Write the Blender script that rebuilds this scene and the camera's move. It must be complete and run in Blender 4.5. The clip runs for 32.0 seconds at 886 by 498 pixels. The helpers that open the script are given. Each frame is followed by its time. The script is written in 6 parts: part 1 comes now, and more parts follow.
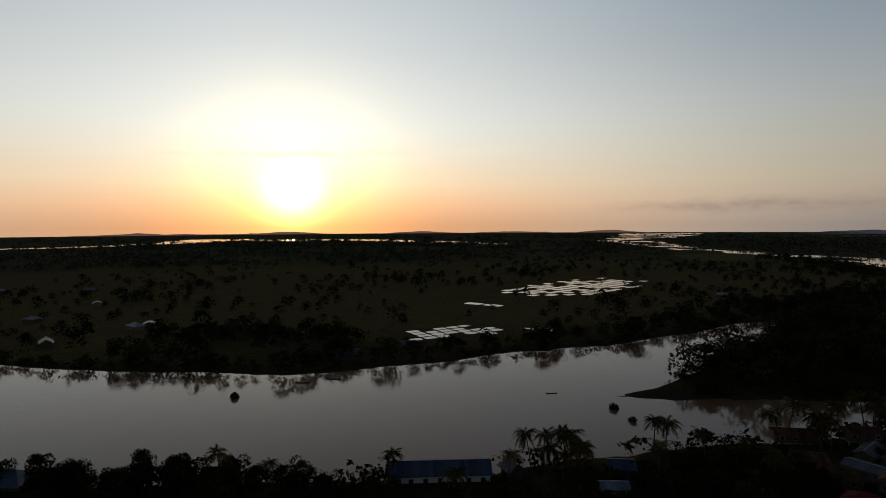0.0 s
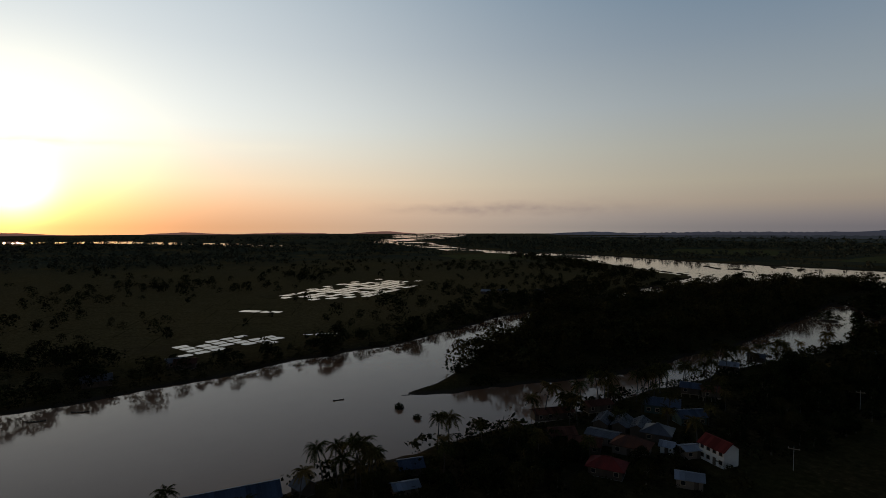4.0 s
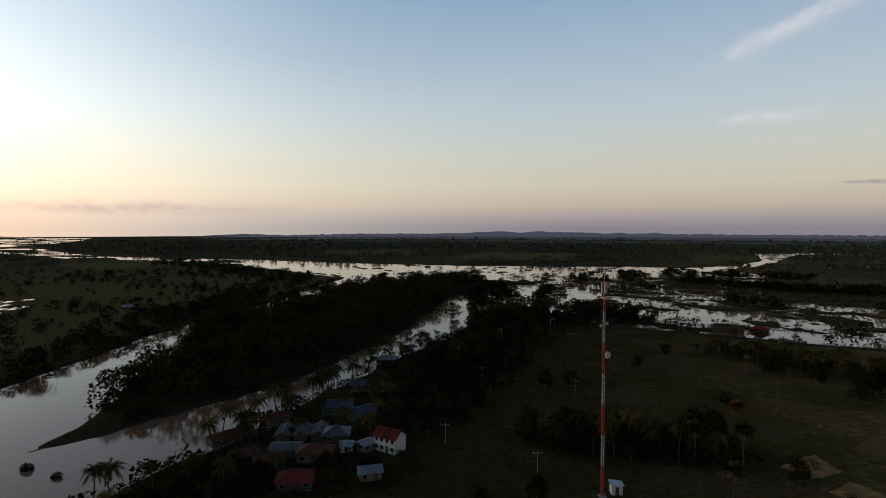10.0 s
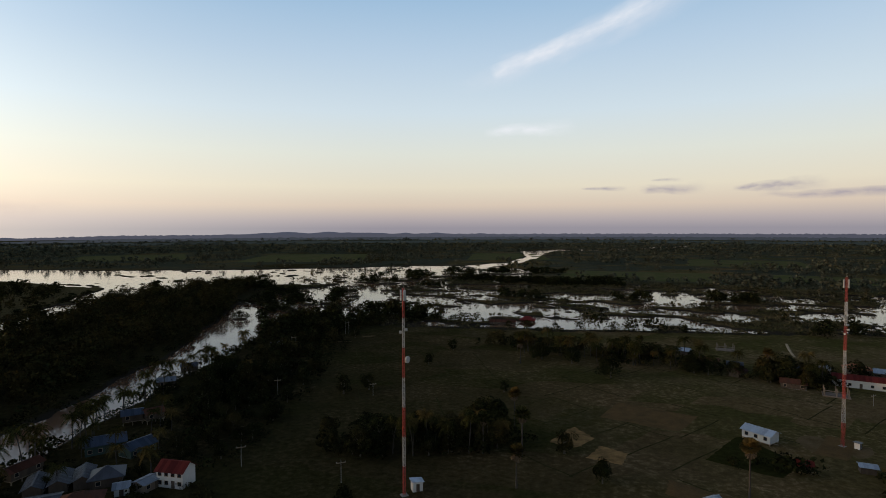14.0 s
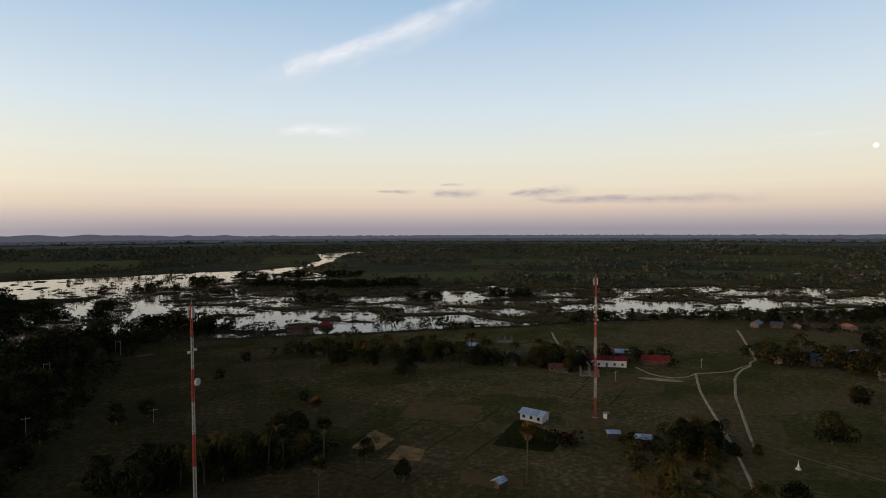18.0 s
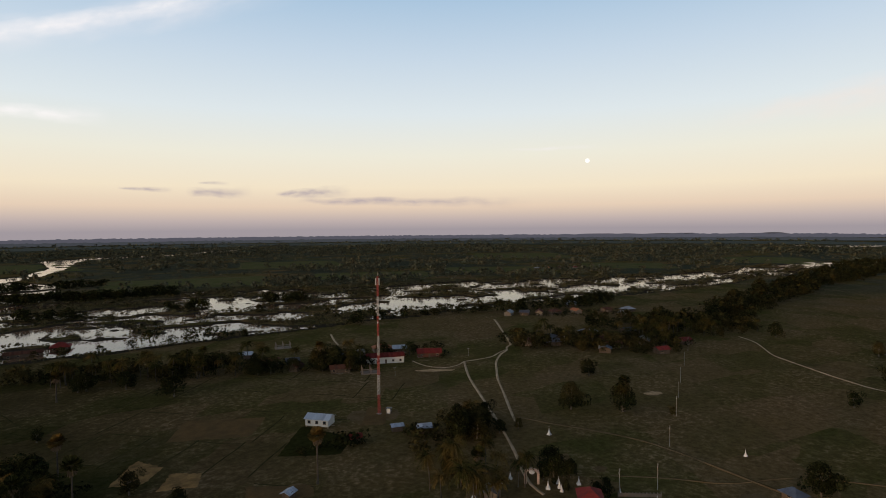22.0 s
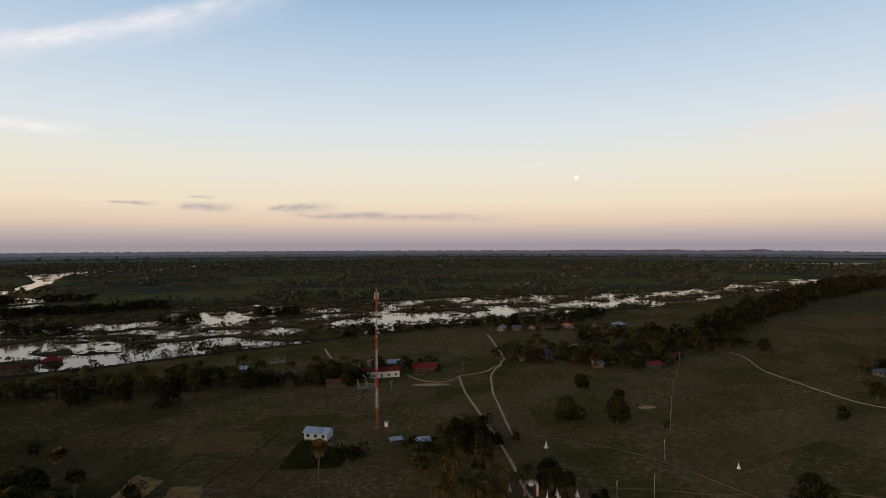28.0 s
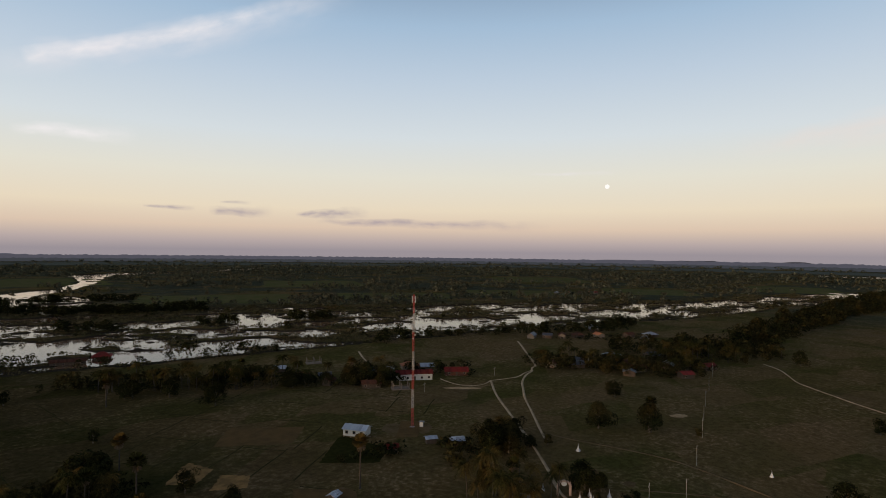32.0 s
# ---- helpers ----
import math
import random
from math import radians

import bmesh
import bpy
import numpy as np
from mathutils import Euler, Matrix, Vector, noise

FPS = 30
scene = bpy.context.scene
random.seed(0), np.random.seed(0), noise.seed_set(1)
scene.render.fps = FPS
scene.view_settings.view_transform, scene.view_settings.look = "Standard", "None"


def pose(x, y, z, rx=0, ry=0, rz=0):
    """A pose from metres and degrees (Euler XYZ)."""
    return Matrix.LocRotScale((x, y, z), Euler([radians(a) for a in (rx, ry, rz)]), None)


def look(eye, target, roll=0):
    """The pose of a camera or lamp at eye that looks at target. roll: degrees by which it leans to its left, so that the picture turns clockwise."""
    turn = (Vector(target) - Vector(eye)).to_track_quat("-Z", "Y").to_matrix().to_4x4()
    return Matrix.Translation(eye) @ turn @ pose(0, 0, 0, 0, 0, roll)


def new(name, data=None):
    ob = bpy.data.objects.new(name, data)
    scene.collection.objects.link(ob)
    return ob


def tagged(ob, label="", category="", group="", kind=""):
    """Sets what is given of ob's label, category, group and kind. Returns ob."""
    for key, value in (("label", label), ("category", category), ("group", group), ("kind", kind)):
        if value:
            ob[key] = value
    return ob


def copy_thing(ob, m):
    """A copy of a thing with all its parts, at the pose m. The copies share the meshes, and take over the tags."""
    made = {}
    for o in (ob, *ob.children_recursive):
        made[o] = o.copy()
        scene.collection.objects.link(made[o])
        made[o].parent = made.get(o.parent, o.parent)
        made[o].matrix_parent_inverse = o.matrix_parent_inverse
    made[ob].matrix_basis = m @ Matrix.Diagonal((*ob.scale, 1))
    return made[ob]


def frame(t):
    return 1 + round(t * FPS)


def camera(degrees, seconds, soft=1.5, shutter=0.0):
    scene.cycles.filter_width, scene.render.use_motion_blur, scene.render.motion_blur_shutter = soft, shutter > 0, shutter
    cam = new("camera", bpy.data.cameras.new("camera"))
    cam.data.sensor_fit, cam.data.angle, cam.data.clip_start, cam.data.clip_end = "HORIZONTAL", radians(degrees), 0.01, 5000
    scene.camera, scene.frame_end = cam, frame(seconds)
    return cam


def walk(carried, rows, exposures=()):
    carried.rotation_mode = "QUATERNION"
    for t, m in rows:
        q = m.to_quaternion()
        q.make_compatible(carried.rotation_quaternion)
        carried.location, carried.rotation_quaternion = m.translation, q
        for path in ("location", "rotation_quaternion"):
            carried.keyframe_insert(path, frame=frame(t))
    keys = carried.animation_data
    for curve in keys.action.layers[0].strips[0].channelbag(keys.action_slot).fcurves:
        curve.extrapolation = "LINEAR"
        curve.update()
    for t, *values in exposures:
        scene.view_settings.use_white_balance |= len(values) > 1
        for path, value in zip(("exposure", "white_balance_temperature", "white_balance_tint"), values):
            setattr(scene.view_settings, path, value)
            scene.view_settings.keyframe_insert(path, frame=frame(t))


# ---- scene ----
cam = camera(77.0, 32.0, soft=0.9)
# seconds, x, y, z in metres, heading clockwise from +y, pitch and roll in degrees
PATH = [
    (0, 11.8, 7.0, 60.6, -74.36, -2.35, -0.35),
    (1, 11.1, 6.6, 60.9, -68.42, -2.38, -0.27),
    (2, 10.2, 6.0, 61.3, -62.72, -2.36, -0.18),
    (3, 9.5, 5.5, 61.7, -56.82, -2.33, -0.10),
    (3.5, 9.3, 5.4, 61.9, -54.24, -2.34, -0.08),
    (5.5, 6.8, 3.7, 62.6, -43.41, -2.15, -0.02),
    (6, 6.6, 3.5, 62.7, -40.61, -2.15, 0.00),
    (7, 5.7, 2.8, 63.3, -34.86, -2.15, 0.03),
    (8, 4.6, 1.8, 63.9, -28.73, -2.14, 0.07),
    (9, 3.5, 0.9, 64.8, -22.66, -2.13, 0.10),
    (10, 2.8, 0.4, 65.5, -16.81, -2.13, 0.04),
    (11, 2.1, 0.2, 66.2, -11.25, -2.14, -0.02),
    (12, 1.1, 0.0, 66.8, -5.31, -2.15, -0.09),
    (13, 0.3, -0.0, 67.5, -0.00, -2.18, -0.15),
    (14, 0.1, -0.1, 68.0, 4.66, -2.14, -0.17),
    (14.5, 0.2, -0.2, 68.2, 7.28, -2.05, -0.19),
    (16.5, -0.2, -0.5, 69.7, 17.18, -1.93, -0.24),
    (17, -0.4, -0.5, 69.9, 19.73, -2.08, -0.25),
    (18, -1.1, -0.5, 70.0, 25.47, -2.04, -0.23),
    (19, -2.0, -0.1, 70.3, 30.65, -2.02, -0.22),
    (20, -2.8, 0.5, 70.5, 36.35, -2.03, -0.20),
    (20.5, -3.2, 0.9, 70.5, 39.74, -1.93, -0.27),
    (21, -3.6, 1.2, 70.4, 43.22, -2.04, -0.33),
    (21.5, -3.9, 1.6, 70.4, 46.24, -1.99, -0.40),
    (22, -4.3, 1.9, 70.3, 48.71, -2.05, -0.47),
    (22.5, -4.5, 2.2, 70.3, 51.02, -2.03, -0.53),
    (23, -4.7, 2.4, 70.3, 51.99, -2.06, -0.60),
    (23.5, -4.9, 2.6, 70.4, 51.39, -2.02, -0.68),
    (24, -5.1, 2.7, 70.5, 50.53, -1.98, -0.75),
    (25, -5.5, 2.9, 70.6, 50.34, -1.85, -0.90),
    (25.5, -5.7, 2.9, 70.7, 50.35, -1.56, -0.78),
    (27.5, -8.7, 2.2, 70.3, 49.77, -0.64, -0.28),
    (28, -9.2, 2.1, 70.3, 49.80, -0.47, -0.15),
    (29, -10.8, 1.7, 70.4, 49.25, -0.12, 0.15),
    (30, -13.0, 1.0, 70.2, 48.28, 0.16, 0.45),
    (31, -15.1, 0.4, 69.9, 47.07, 0.42, 0.68),
    (32, -16.5, 0.0, 69.6, 46.93, 0.30, 0.72)]


def aim(x, y, z, heading, pitch, roll):
    a, p = radians(heading), radians(pitch)
    ahead = Vector((math.sin(a) * math.cos(p), math.cos(a) * math.cos(p), math.sin(p)))
    return look((x, y, z), Vector((x, y, z)) + ahead * 100, roll)


walk(cam, [(t, aim(*row)) for t, *row in PATH],
     exposures=[(0, -1.40, 6350, 9), (3, -1.37, 6200, 9), (6, -1.00, 6150, 8), (9, -0.58, 6100, 8), (13, -0.14, 6100, 8), (19, 0.0, 6350, 10), (23, 0.06, 6600, 11), (28, 0.0, 6550, 12), (32, -0.10, 6550, 12)])
# ---------------------------------------------------------------- sky and sun
SUN_AZ, SUN_EL = radians(-89.4), radians(1.9)
SUN_DIR = Vector((math.sin(SUN_AZ) * math.cos(SUN_EL), math.cos(SUN_AZ) * math.cos(SUN_EL), math.sin(SUN_EL)))

GLARE_DIR = Vector((math.sin(SUN_AZ), math.cos(SUN_AZ), math.tan(radians(2.9)))).normalized()


class Nodes:
    """A short way to write node trees."""

    def __init__(self, tree):
        self.tree = tree
        tree.nodes.clear()

    def add(self, kind, inputs=None, **props):
        n = self.tree.nodes.new(kind)
        for k, v in props.items():
            if k == "operation":
                n.operation = v
            elif k == "noise_dimensions":
                n.noise_dimensions = v
            elif k == "feature":
                n.feature = v
            elif k == "distance":
                n.distance = v
            elif k == "blend_type":
                n.blend_type = v
            elif k == "data_type":
                n.data_type = v
            elif k == "sky_type":
                n.sky_type = v
            elif k == "clamp":
                n.clamp = v
        for k, v in (inputs or {}).items():
            self.put(n.inputs[k], v)
        return n

    def put(self, socket, v):
        if isinstance(v, bpy.types.NodeSocket):
            self.tree.links.new(v, socket)
        else:
            socket.default_value = v

    def math(self, op, a, b=0.0, c=0.0, clamp=False):
        n = self.tree.nodes.new("ShaderNodeMath")
        n.operation, n.use_clamp = op, clamp
        for s, v in zip(n.inputs, (a, b, c)):
            self.put(s, v)
        return n.outputs[0]

    def ramp(self, fac, stops, smooth=False):
        n = self.tree.nodes.new("ShaderNodeValToRGB")
        n.color_ramp.interpolation = "EASE" if smooth else "LINEAR"
        els = n.color_ramp.elements
        while len(els) < len(stops):
            els.new(0.5)
        for e, (p, c) in zip(els, stops):
            e.position = p
            e.color = (*c, 1) if len(c) == 3 else c
        self.put(n.inputs[0], fac)
        return n.outputs[0]

    def mix(self, fac, a, b, mode="MIX"):
        n = self.tree.nodes.new("ShaderNodeMix")
        n.data_type, n.blend_type = "RGBA", mode
        self.put(n.inputs[0], fac)
        self.put(n.inputs[6], a)
        self.put(n.inputs[7], b)
        return n.outputs[2]

    def noise(self, vector, scale, detail=4, rough=0.55):
        n = self.tree.nodes.new("ShaderNodeTexNoise")
        self.put(n.inputs["Vector"], vector)
        self.put(n.inputs["Scale"], scale)
        n.inputs["Detail"].default_value, n.inputs["Roughness"].default_value = detail, rough
        return n.outputs["Fac"]


def srgb(r, g, b):
    """Linear colour of an 8-bit colour."""
    return tuple((c / 255 / 12.92) if c < 11 else ((c / 255 + 0.055) / 1.055) ** 2.4 for c in (r, g, b))


def make_world():
    world = bpy.data.worlds.new("dusk_sky")
    scene.world = world
    world.use_nodes = True
    g = Nodes(world.node_tree)
    way = g.add("ShaderNodeTexCoord").outputs["Generated"]
    xyz = g.add("ShaderNodeSeparateXYZ", {0: way})
    el = g.math("ARCSINE", xyz.outputs[2])
    az = g.math("ARCTAN2", xyz.outputs[0], xyz.outputs[1])
    up = g.math("DIVIDE", g.math("MAXIMUM", el, 0.0), radians(60), clamp=True)
    deg = lambda d: d / 60
    base = g.ramp(up, [
        (deg(0), srgb(160, 152, 158)), (deg(0.9), srgb(188, 174, 172)), (deg(2.3), srgb(228, 206, 184)), (deg(4.2), srgb(241, 227, 201)),
        (deg(7.5), srgb(236, 234, 219)), (deg(11.5), srgb(221, 231, 235)), (deg(17), srgb(197, 215, 231)), (deg(22), srgb(170, 198, 223)),
        (deg(32), srgb(82, 112, 148)), (deg(60), srgb(34, 52, 86))])
    # the low sun's glow: wide, middle and close lobes round its direction
    dot = g.add("ShaderNodeVectorMath", {0: way, 1: SUN_DIR}, operation="DOT_PRODUCT").outputs["Value"]
    near = g.math("MAXIMUM", dot, 0.0)
    glow = g.mix(1.0, g.mix(g.math("POWER", near, 4.2), (0, 0, 0, 1), (1.55, 1.48, 1.30, 1)),
                 g.mix(g.math("POWER", near, 70), (0, 0, 0, 1), (1.9, 1.45, 0.70, 1)), "ADD")
    haze = g.math("MULTIPLY", g.math("POWER", near, 1.4), g.math("SUBTRACT", 1.0, g.math("DIVIDE", el, radians(17), clamp=True)))
    glow = g.mix(1.0, glow, g.mix(haze, (0, 0, 0, 1), (0.52, 0.46, 0.34, 1)), "ADD")
    # the disc's own glare, spread upwards by thin haze
    core = g.math("MAXIMUM", g.add("ShaderNodeVectorMath", {0: way, 1: GLARE_DIR}, operation="DOT_PRODUCT").outputs["Value"], 0.0)
    disc = g.mix(1.0, g.mix(g.math("POWER", core, 1100), (0, 0, 0, 1), (10, 9, 7, 1)), g.mix(g.math("POWER", core, 150), (0, 0, 0, 1), (1.5, 1.2, 0.4, 1)), "ADD")
    # the orange band low over the horizon on the sun's side
    band = g.math("MULTIPLY", g.math("POWER", near, 3), g.math("SUBTRACT", 1.0, g.math("DIVIDE", el, radians(9.5), clamp=True)), clamp=True)
    warm = g.mix(g.math("MULTIPLY", band, 0.85), (1, 1, 1, 1), (1.0, 0.64, 0.32, 1))
    sky = g.mix(1.0, base, glow, "ADD")
    sky = g.mix(1.0, sky, warm, "MULTIPLY")
    rim = g.ramp(g.math("DIVIDE", el, radians(7), clamp=True), [(0.0, (0.86, 0.56, 0.42)), (0.25, (1.0, 0.72, 0.56)), (0.6, (1.02, 0.94, 0.86)), (1.0, (1, 1, 1))])
    sky = g.mix(g.math("MULTIPLY", g.math("POWER", near, 6), 0.85), sky, g.mix(1.0, sky, rim, "MULTIPLY"))
    low = g.ramp(g.math("DIVIDE", el, radians(12), clamp=True), [(0.0, (0.62, 0.30, 0.10)), (0.1, (0.92, 0.58, 0.20)), (0.3, (1, 0.88, 0.5)), (0.6, (1, 0.97, 0.85)), (1.0, (1, 1, 1))])
    sky = g.mix(1.0, sky, g.mix(1.0, disc, low, "MULTIPLY"), "ADD")
    nishita = g.add("ShaderNodeTexSky", sky_type="NISHITA")
    nishita.sun_disc = False
    nishita.sun_elevation, nishita.sun_rotation = SUN_EL, SUN_AZ
    sky = g.mix(0.04, sky, g.mix(1.0, nishita.outputs[0], (0.1, 0.1, 0.1, 1), "MULTIPLY"))

    def streak(sky, az0, el0, slope, length, width, head, colour, amount, scale):
        """A thin cloud that starts at az0, el0 (degrees) and runs with a slope; head: how sharp its first end is."""
        da, de = g.math("SUBTRACT", az, radians(az0)), g.math("SUBTRACT", el, radians(el0))
        c, s = math.cos(radians(slope)), math.sin(radians(slope))
        along = g.math("ADD", g.math("MULTIPLY", da, c), g.math("MULTIPLY", de, s))
        across = g.math("SUBTRACT", g.math("MULTIPLY", de, c), g.math("MULTIPLY", da, s))
        p = g.add("ShaderNodeCombineXYZ", {0: g.math("MULTIPLY", along, scale), 1: g.math("MULTIPLY", across, scale * 2.4), 2: az0 * 0.37}).outputs[0]
        n1, n2 = g.noise(p, 3.2, 5, 0.52), g.noise(p, 1.4, 3)
        off = g.math("ADD", across, g.math("MULTIPLY", g.math("SUBTRACT", n2, 0.5), radians(width) * 1.6))
        thick = g.math("MULTIPLY_ADD", g.math("DIVIDE", along, radians(length)), 0.8, 0.6)
        body = g.math("SUBTRACT", 1.0, g.math("ABSOLUTE", g.math("DIVIDE", off, g.math("MULTIPLY", thick, radians(width)))), clamp=True)
        ends = g.math("MULTIPLY", g.math("DIVIDE", along, radians(head), clamp=True),
                      g.math("DIVIDE", g.math("SUBTRACT", radians(length), along), radians(length) * 0.5, clamp=True))
        fac = g.math("MULTIPLY", g.math("MULTIPLY", body, ends), g.math("MULTIPLY_ADD", n1, 2.0, -0.30, clamp=True))
        return g.mix(g.math("MULTIPLY", fac, amount, clamp=True), sky, (*colour, 1))

    white, rose, mauve = srgb(240, 236, 238), srgb(240, 226, 216), srgb(160, 150, 164)
    sky = streak(sky, 10.0, 15.0, 19, 30, 1.9, 2.2, white, 0.45, 5)
    sky = streak(sky, 9.6, 15.1, 20, 30, 1.1, 0.5, srgb(250, 246, 246), 0.7, 8)
    sky = streak(sky, 5.6, 13.9, 14, 9, 1.3, 4, white, 0.25, 7)
    sky = streak(sky, 8.8, 9.6, 2, 9.5, 0.75, 1.6, (1.05, 0.99, 1.0), 0.55, 9)
    sky = streak(sky, 18.5, 3.9, -2, 4.5, 0.22, 0.6, mauve, 0.9, 16)
    sky = streak(sky, 24.0, 3.7, 0, 6.0, 0.55, 0.8, mauve, 0.75, 14)
    sky = streak(sky, 25.0, 4.5, 0, 3.0, 0.2, 0.6, mauve, 0.6, 14)
    sky = streak(sky, 32.0, 3.6, 2, 7.5, 0.55, 1.0, mauve, 0.9, 14)
    sky = streak(sky, 34.0, 2.9, -0.5, 24.0, 0.5, 3, mauve, 0.8, 10)
    sky = streak(sky, 55.0, 7.9, 0.5, 10.0, 0.25, 3, white, 0.5, 10)
    sky = streak(sky, 74.0, 9.5, 6, 24, 1.6, 7, rose, 0.5, 7)
    sky = streak(sky, -110.0, 6.6, 1.5, 46, 0.5, 10, (2.6, 2.3, 1.7), 0.8, 7)
    sky = streak(sky, -60.0, 1.7, 0.3, 32, 1.0, 10, srgb(172, 150, 160), 0.45, 9)
    out = g.add("ShaderNodeBackground", {"Color": sky, "Strength": 1.0})
    g.tree.links.new(out.outputs[0], g.add("ShaderNodeOutputWorld").inputs[0])


make_world()
sun_data = bpy.data.lights.new("sun", "SUN")
sun_data.energy, sun_data.angle, sun_data.color = 1.65, radians(1.5), (1.0, 0.60, 0.30)
sun = new("sun", sun_data)
sun.matrix_world = look(SUN_DIR * 100, (0, 0, 0))
# ---------------------------------------------------------------- materials
MATS = {}


def material(name, base, rough=0.9, var=0.25, scale=0.5, fine=8.0, bump=0.3, metal=0.0, alt=None, spec=0.3, random_hue=0.0, axis_scale=(1, 1, 1)):
    """A surface of one colour that varies at two scales, towards alt where that is given."""
    if name in MATS:
        return MATS[name]
    m = bpy.data.materials.new(name)
    m.use_nodes = True
    g = Nodes(m.node_tree)
    at = g.add("ShaderNodeTexCoord").outputs["Object"]
    at = g.add("ShaderNodeMapping", {"Vector": at, "Scale": axis_scale}).outputs[0]
    big, small = g.noise(at, scale, 4), g.noise(at, fine, 3)
    alt = alt or tuple(c * (1 - var) for c in base)
    col = g.mix(g.ramp(big, [(0.35, (0, 0, 0)), (0.65, (1, 1, 1))]), (*base, 1), (*alt, 1))
    tone = g.math("MULTIPLY_ADD", small, 2 * var, 1 - var)
    col = g.mix(1.0, col, g.add("ShaderNodeCombineXYZ", {0: tone, 1: tone, 2: tone}).outputs[0], "MULTIPLY")
    if random_hue:
        rnd = g.add("ShaderNodeObjectInfo").outputs["Random"]
        v = g.math("MULTIPLY_ADD", rnd, 2 * random_hue, 1 - random_hue)
        col = g.mix(1.0, col, g.add("ShaderNodeCombineXYZ", {0: v, 1: v, 2: v}).outputs[0], "MULTIPLY")
    b = g.add("ShaderNodeBump", {"Height": small, "Strength": bump, "Distance": 0.05})
    p = g.add("ShaderNodeBsdfPrincipled", {"Base Color": col, "Roughness": rough, "Metallic": metal, "Specular IOR Level": spec, "Normal": b.outputs[0]})
    g.tree.links.new(p.outputs[0], g.add("ShaderNodeOutputMaterial").inputs[0])
    MATS[name] = m
    return m


def leaf_material(name, dark, light, warm, by_island=True):
    """Foliage whose clumps differ in tone, some dry and yellowish."""
    m = bpy.data.materials.new(name)
    m.use_nodes = True
    g = Nodes(m.node_tree)
    geo = g.add("ShaderNodeNewGeometry")
    rnd = geo.outputs["Random Per Island"]
    tree = g.add("ShaderNodeObjectInfo").outputs["Random"]
    wide, crown = g.noise(geo.outputs["Position"], 0.085, 3), g.noise(geo.outputs["Position"], 0.16, 2)
    col = g.mix(rnd, (*dark, 1), (*light, 1))
    pick = g.math("ADD", g.math("MULTIPLY", tree, 0.3), g.math("MULTIPLY", wide, 1.15))
    col = g.mix(g.ramp(pick, [(0.70, (0, 0, 0)), (0.98, (0.85, 0.85, 0.85))]), col, (*warm, 1))
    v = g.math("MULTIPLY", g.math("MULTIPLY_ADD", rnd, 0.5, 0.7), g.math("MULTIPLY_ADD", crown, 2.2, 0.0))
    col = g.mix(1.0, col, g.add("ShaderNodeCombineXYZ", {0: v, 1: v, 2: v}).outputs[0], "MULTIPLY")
    p = g.add("ShaderNodeBsdfPrincipled", {"Base Color": col, "Roughness": 1.0, "Specular IOR Level": 0.0})
    g.tree.links.new(p.outputs[0], g.add("ShaderNodeOutputMaterial").inputs[0])
    MATS[name] = m
    return m


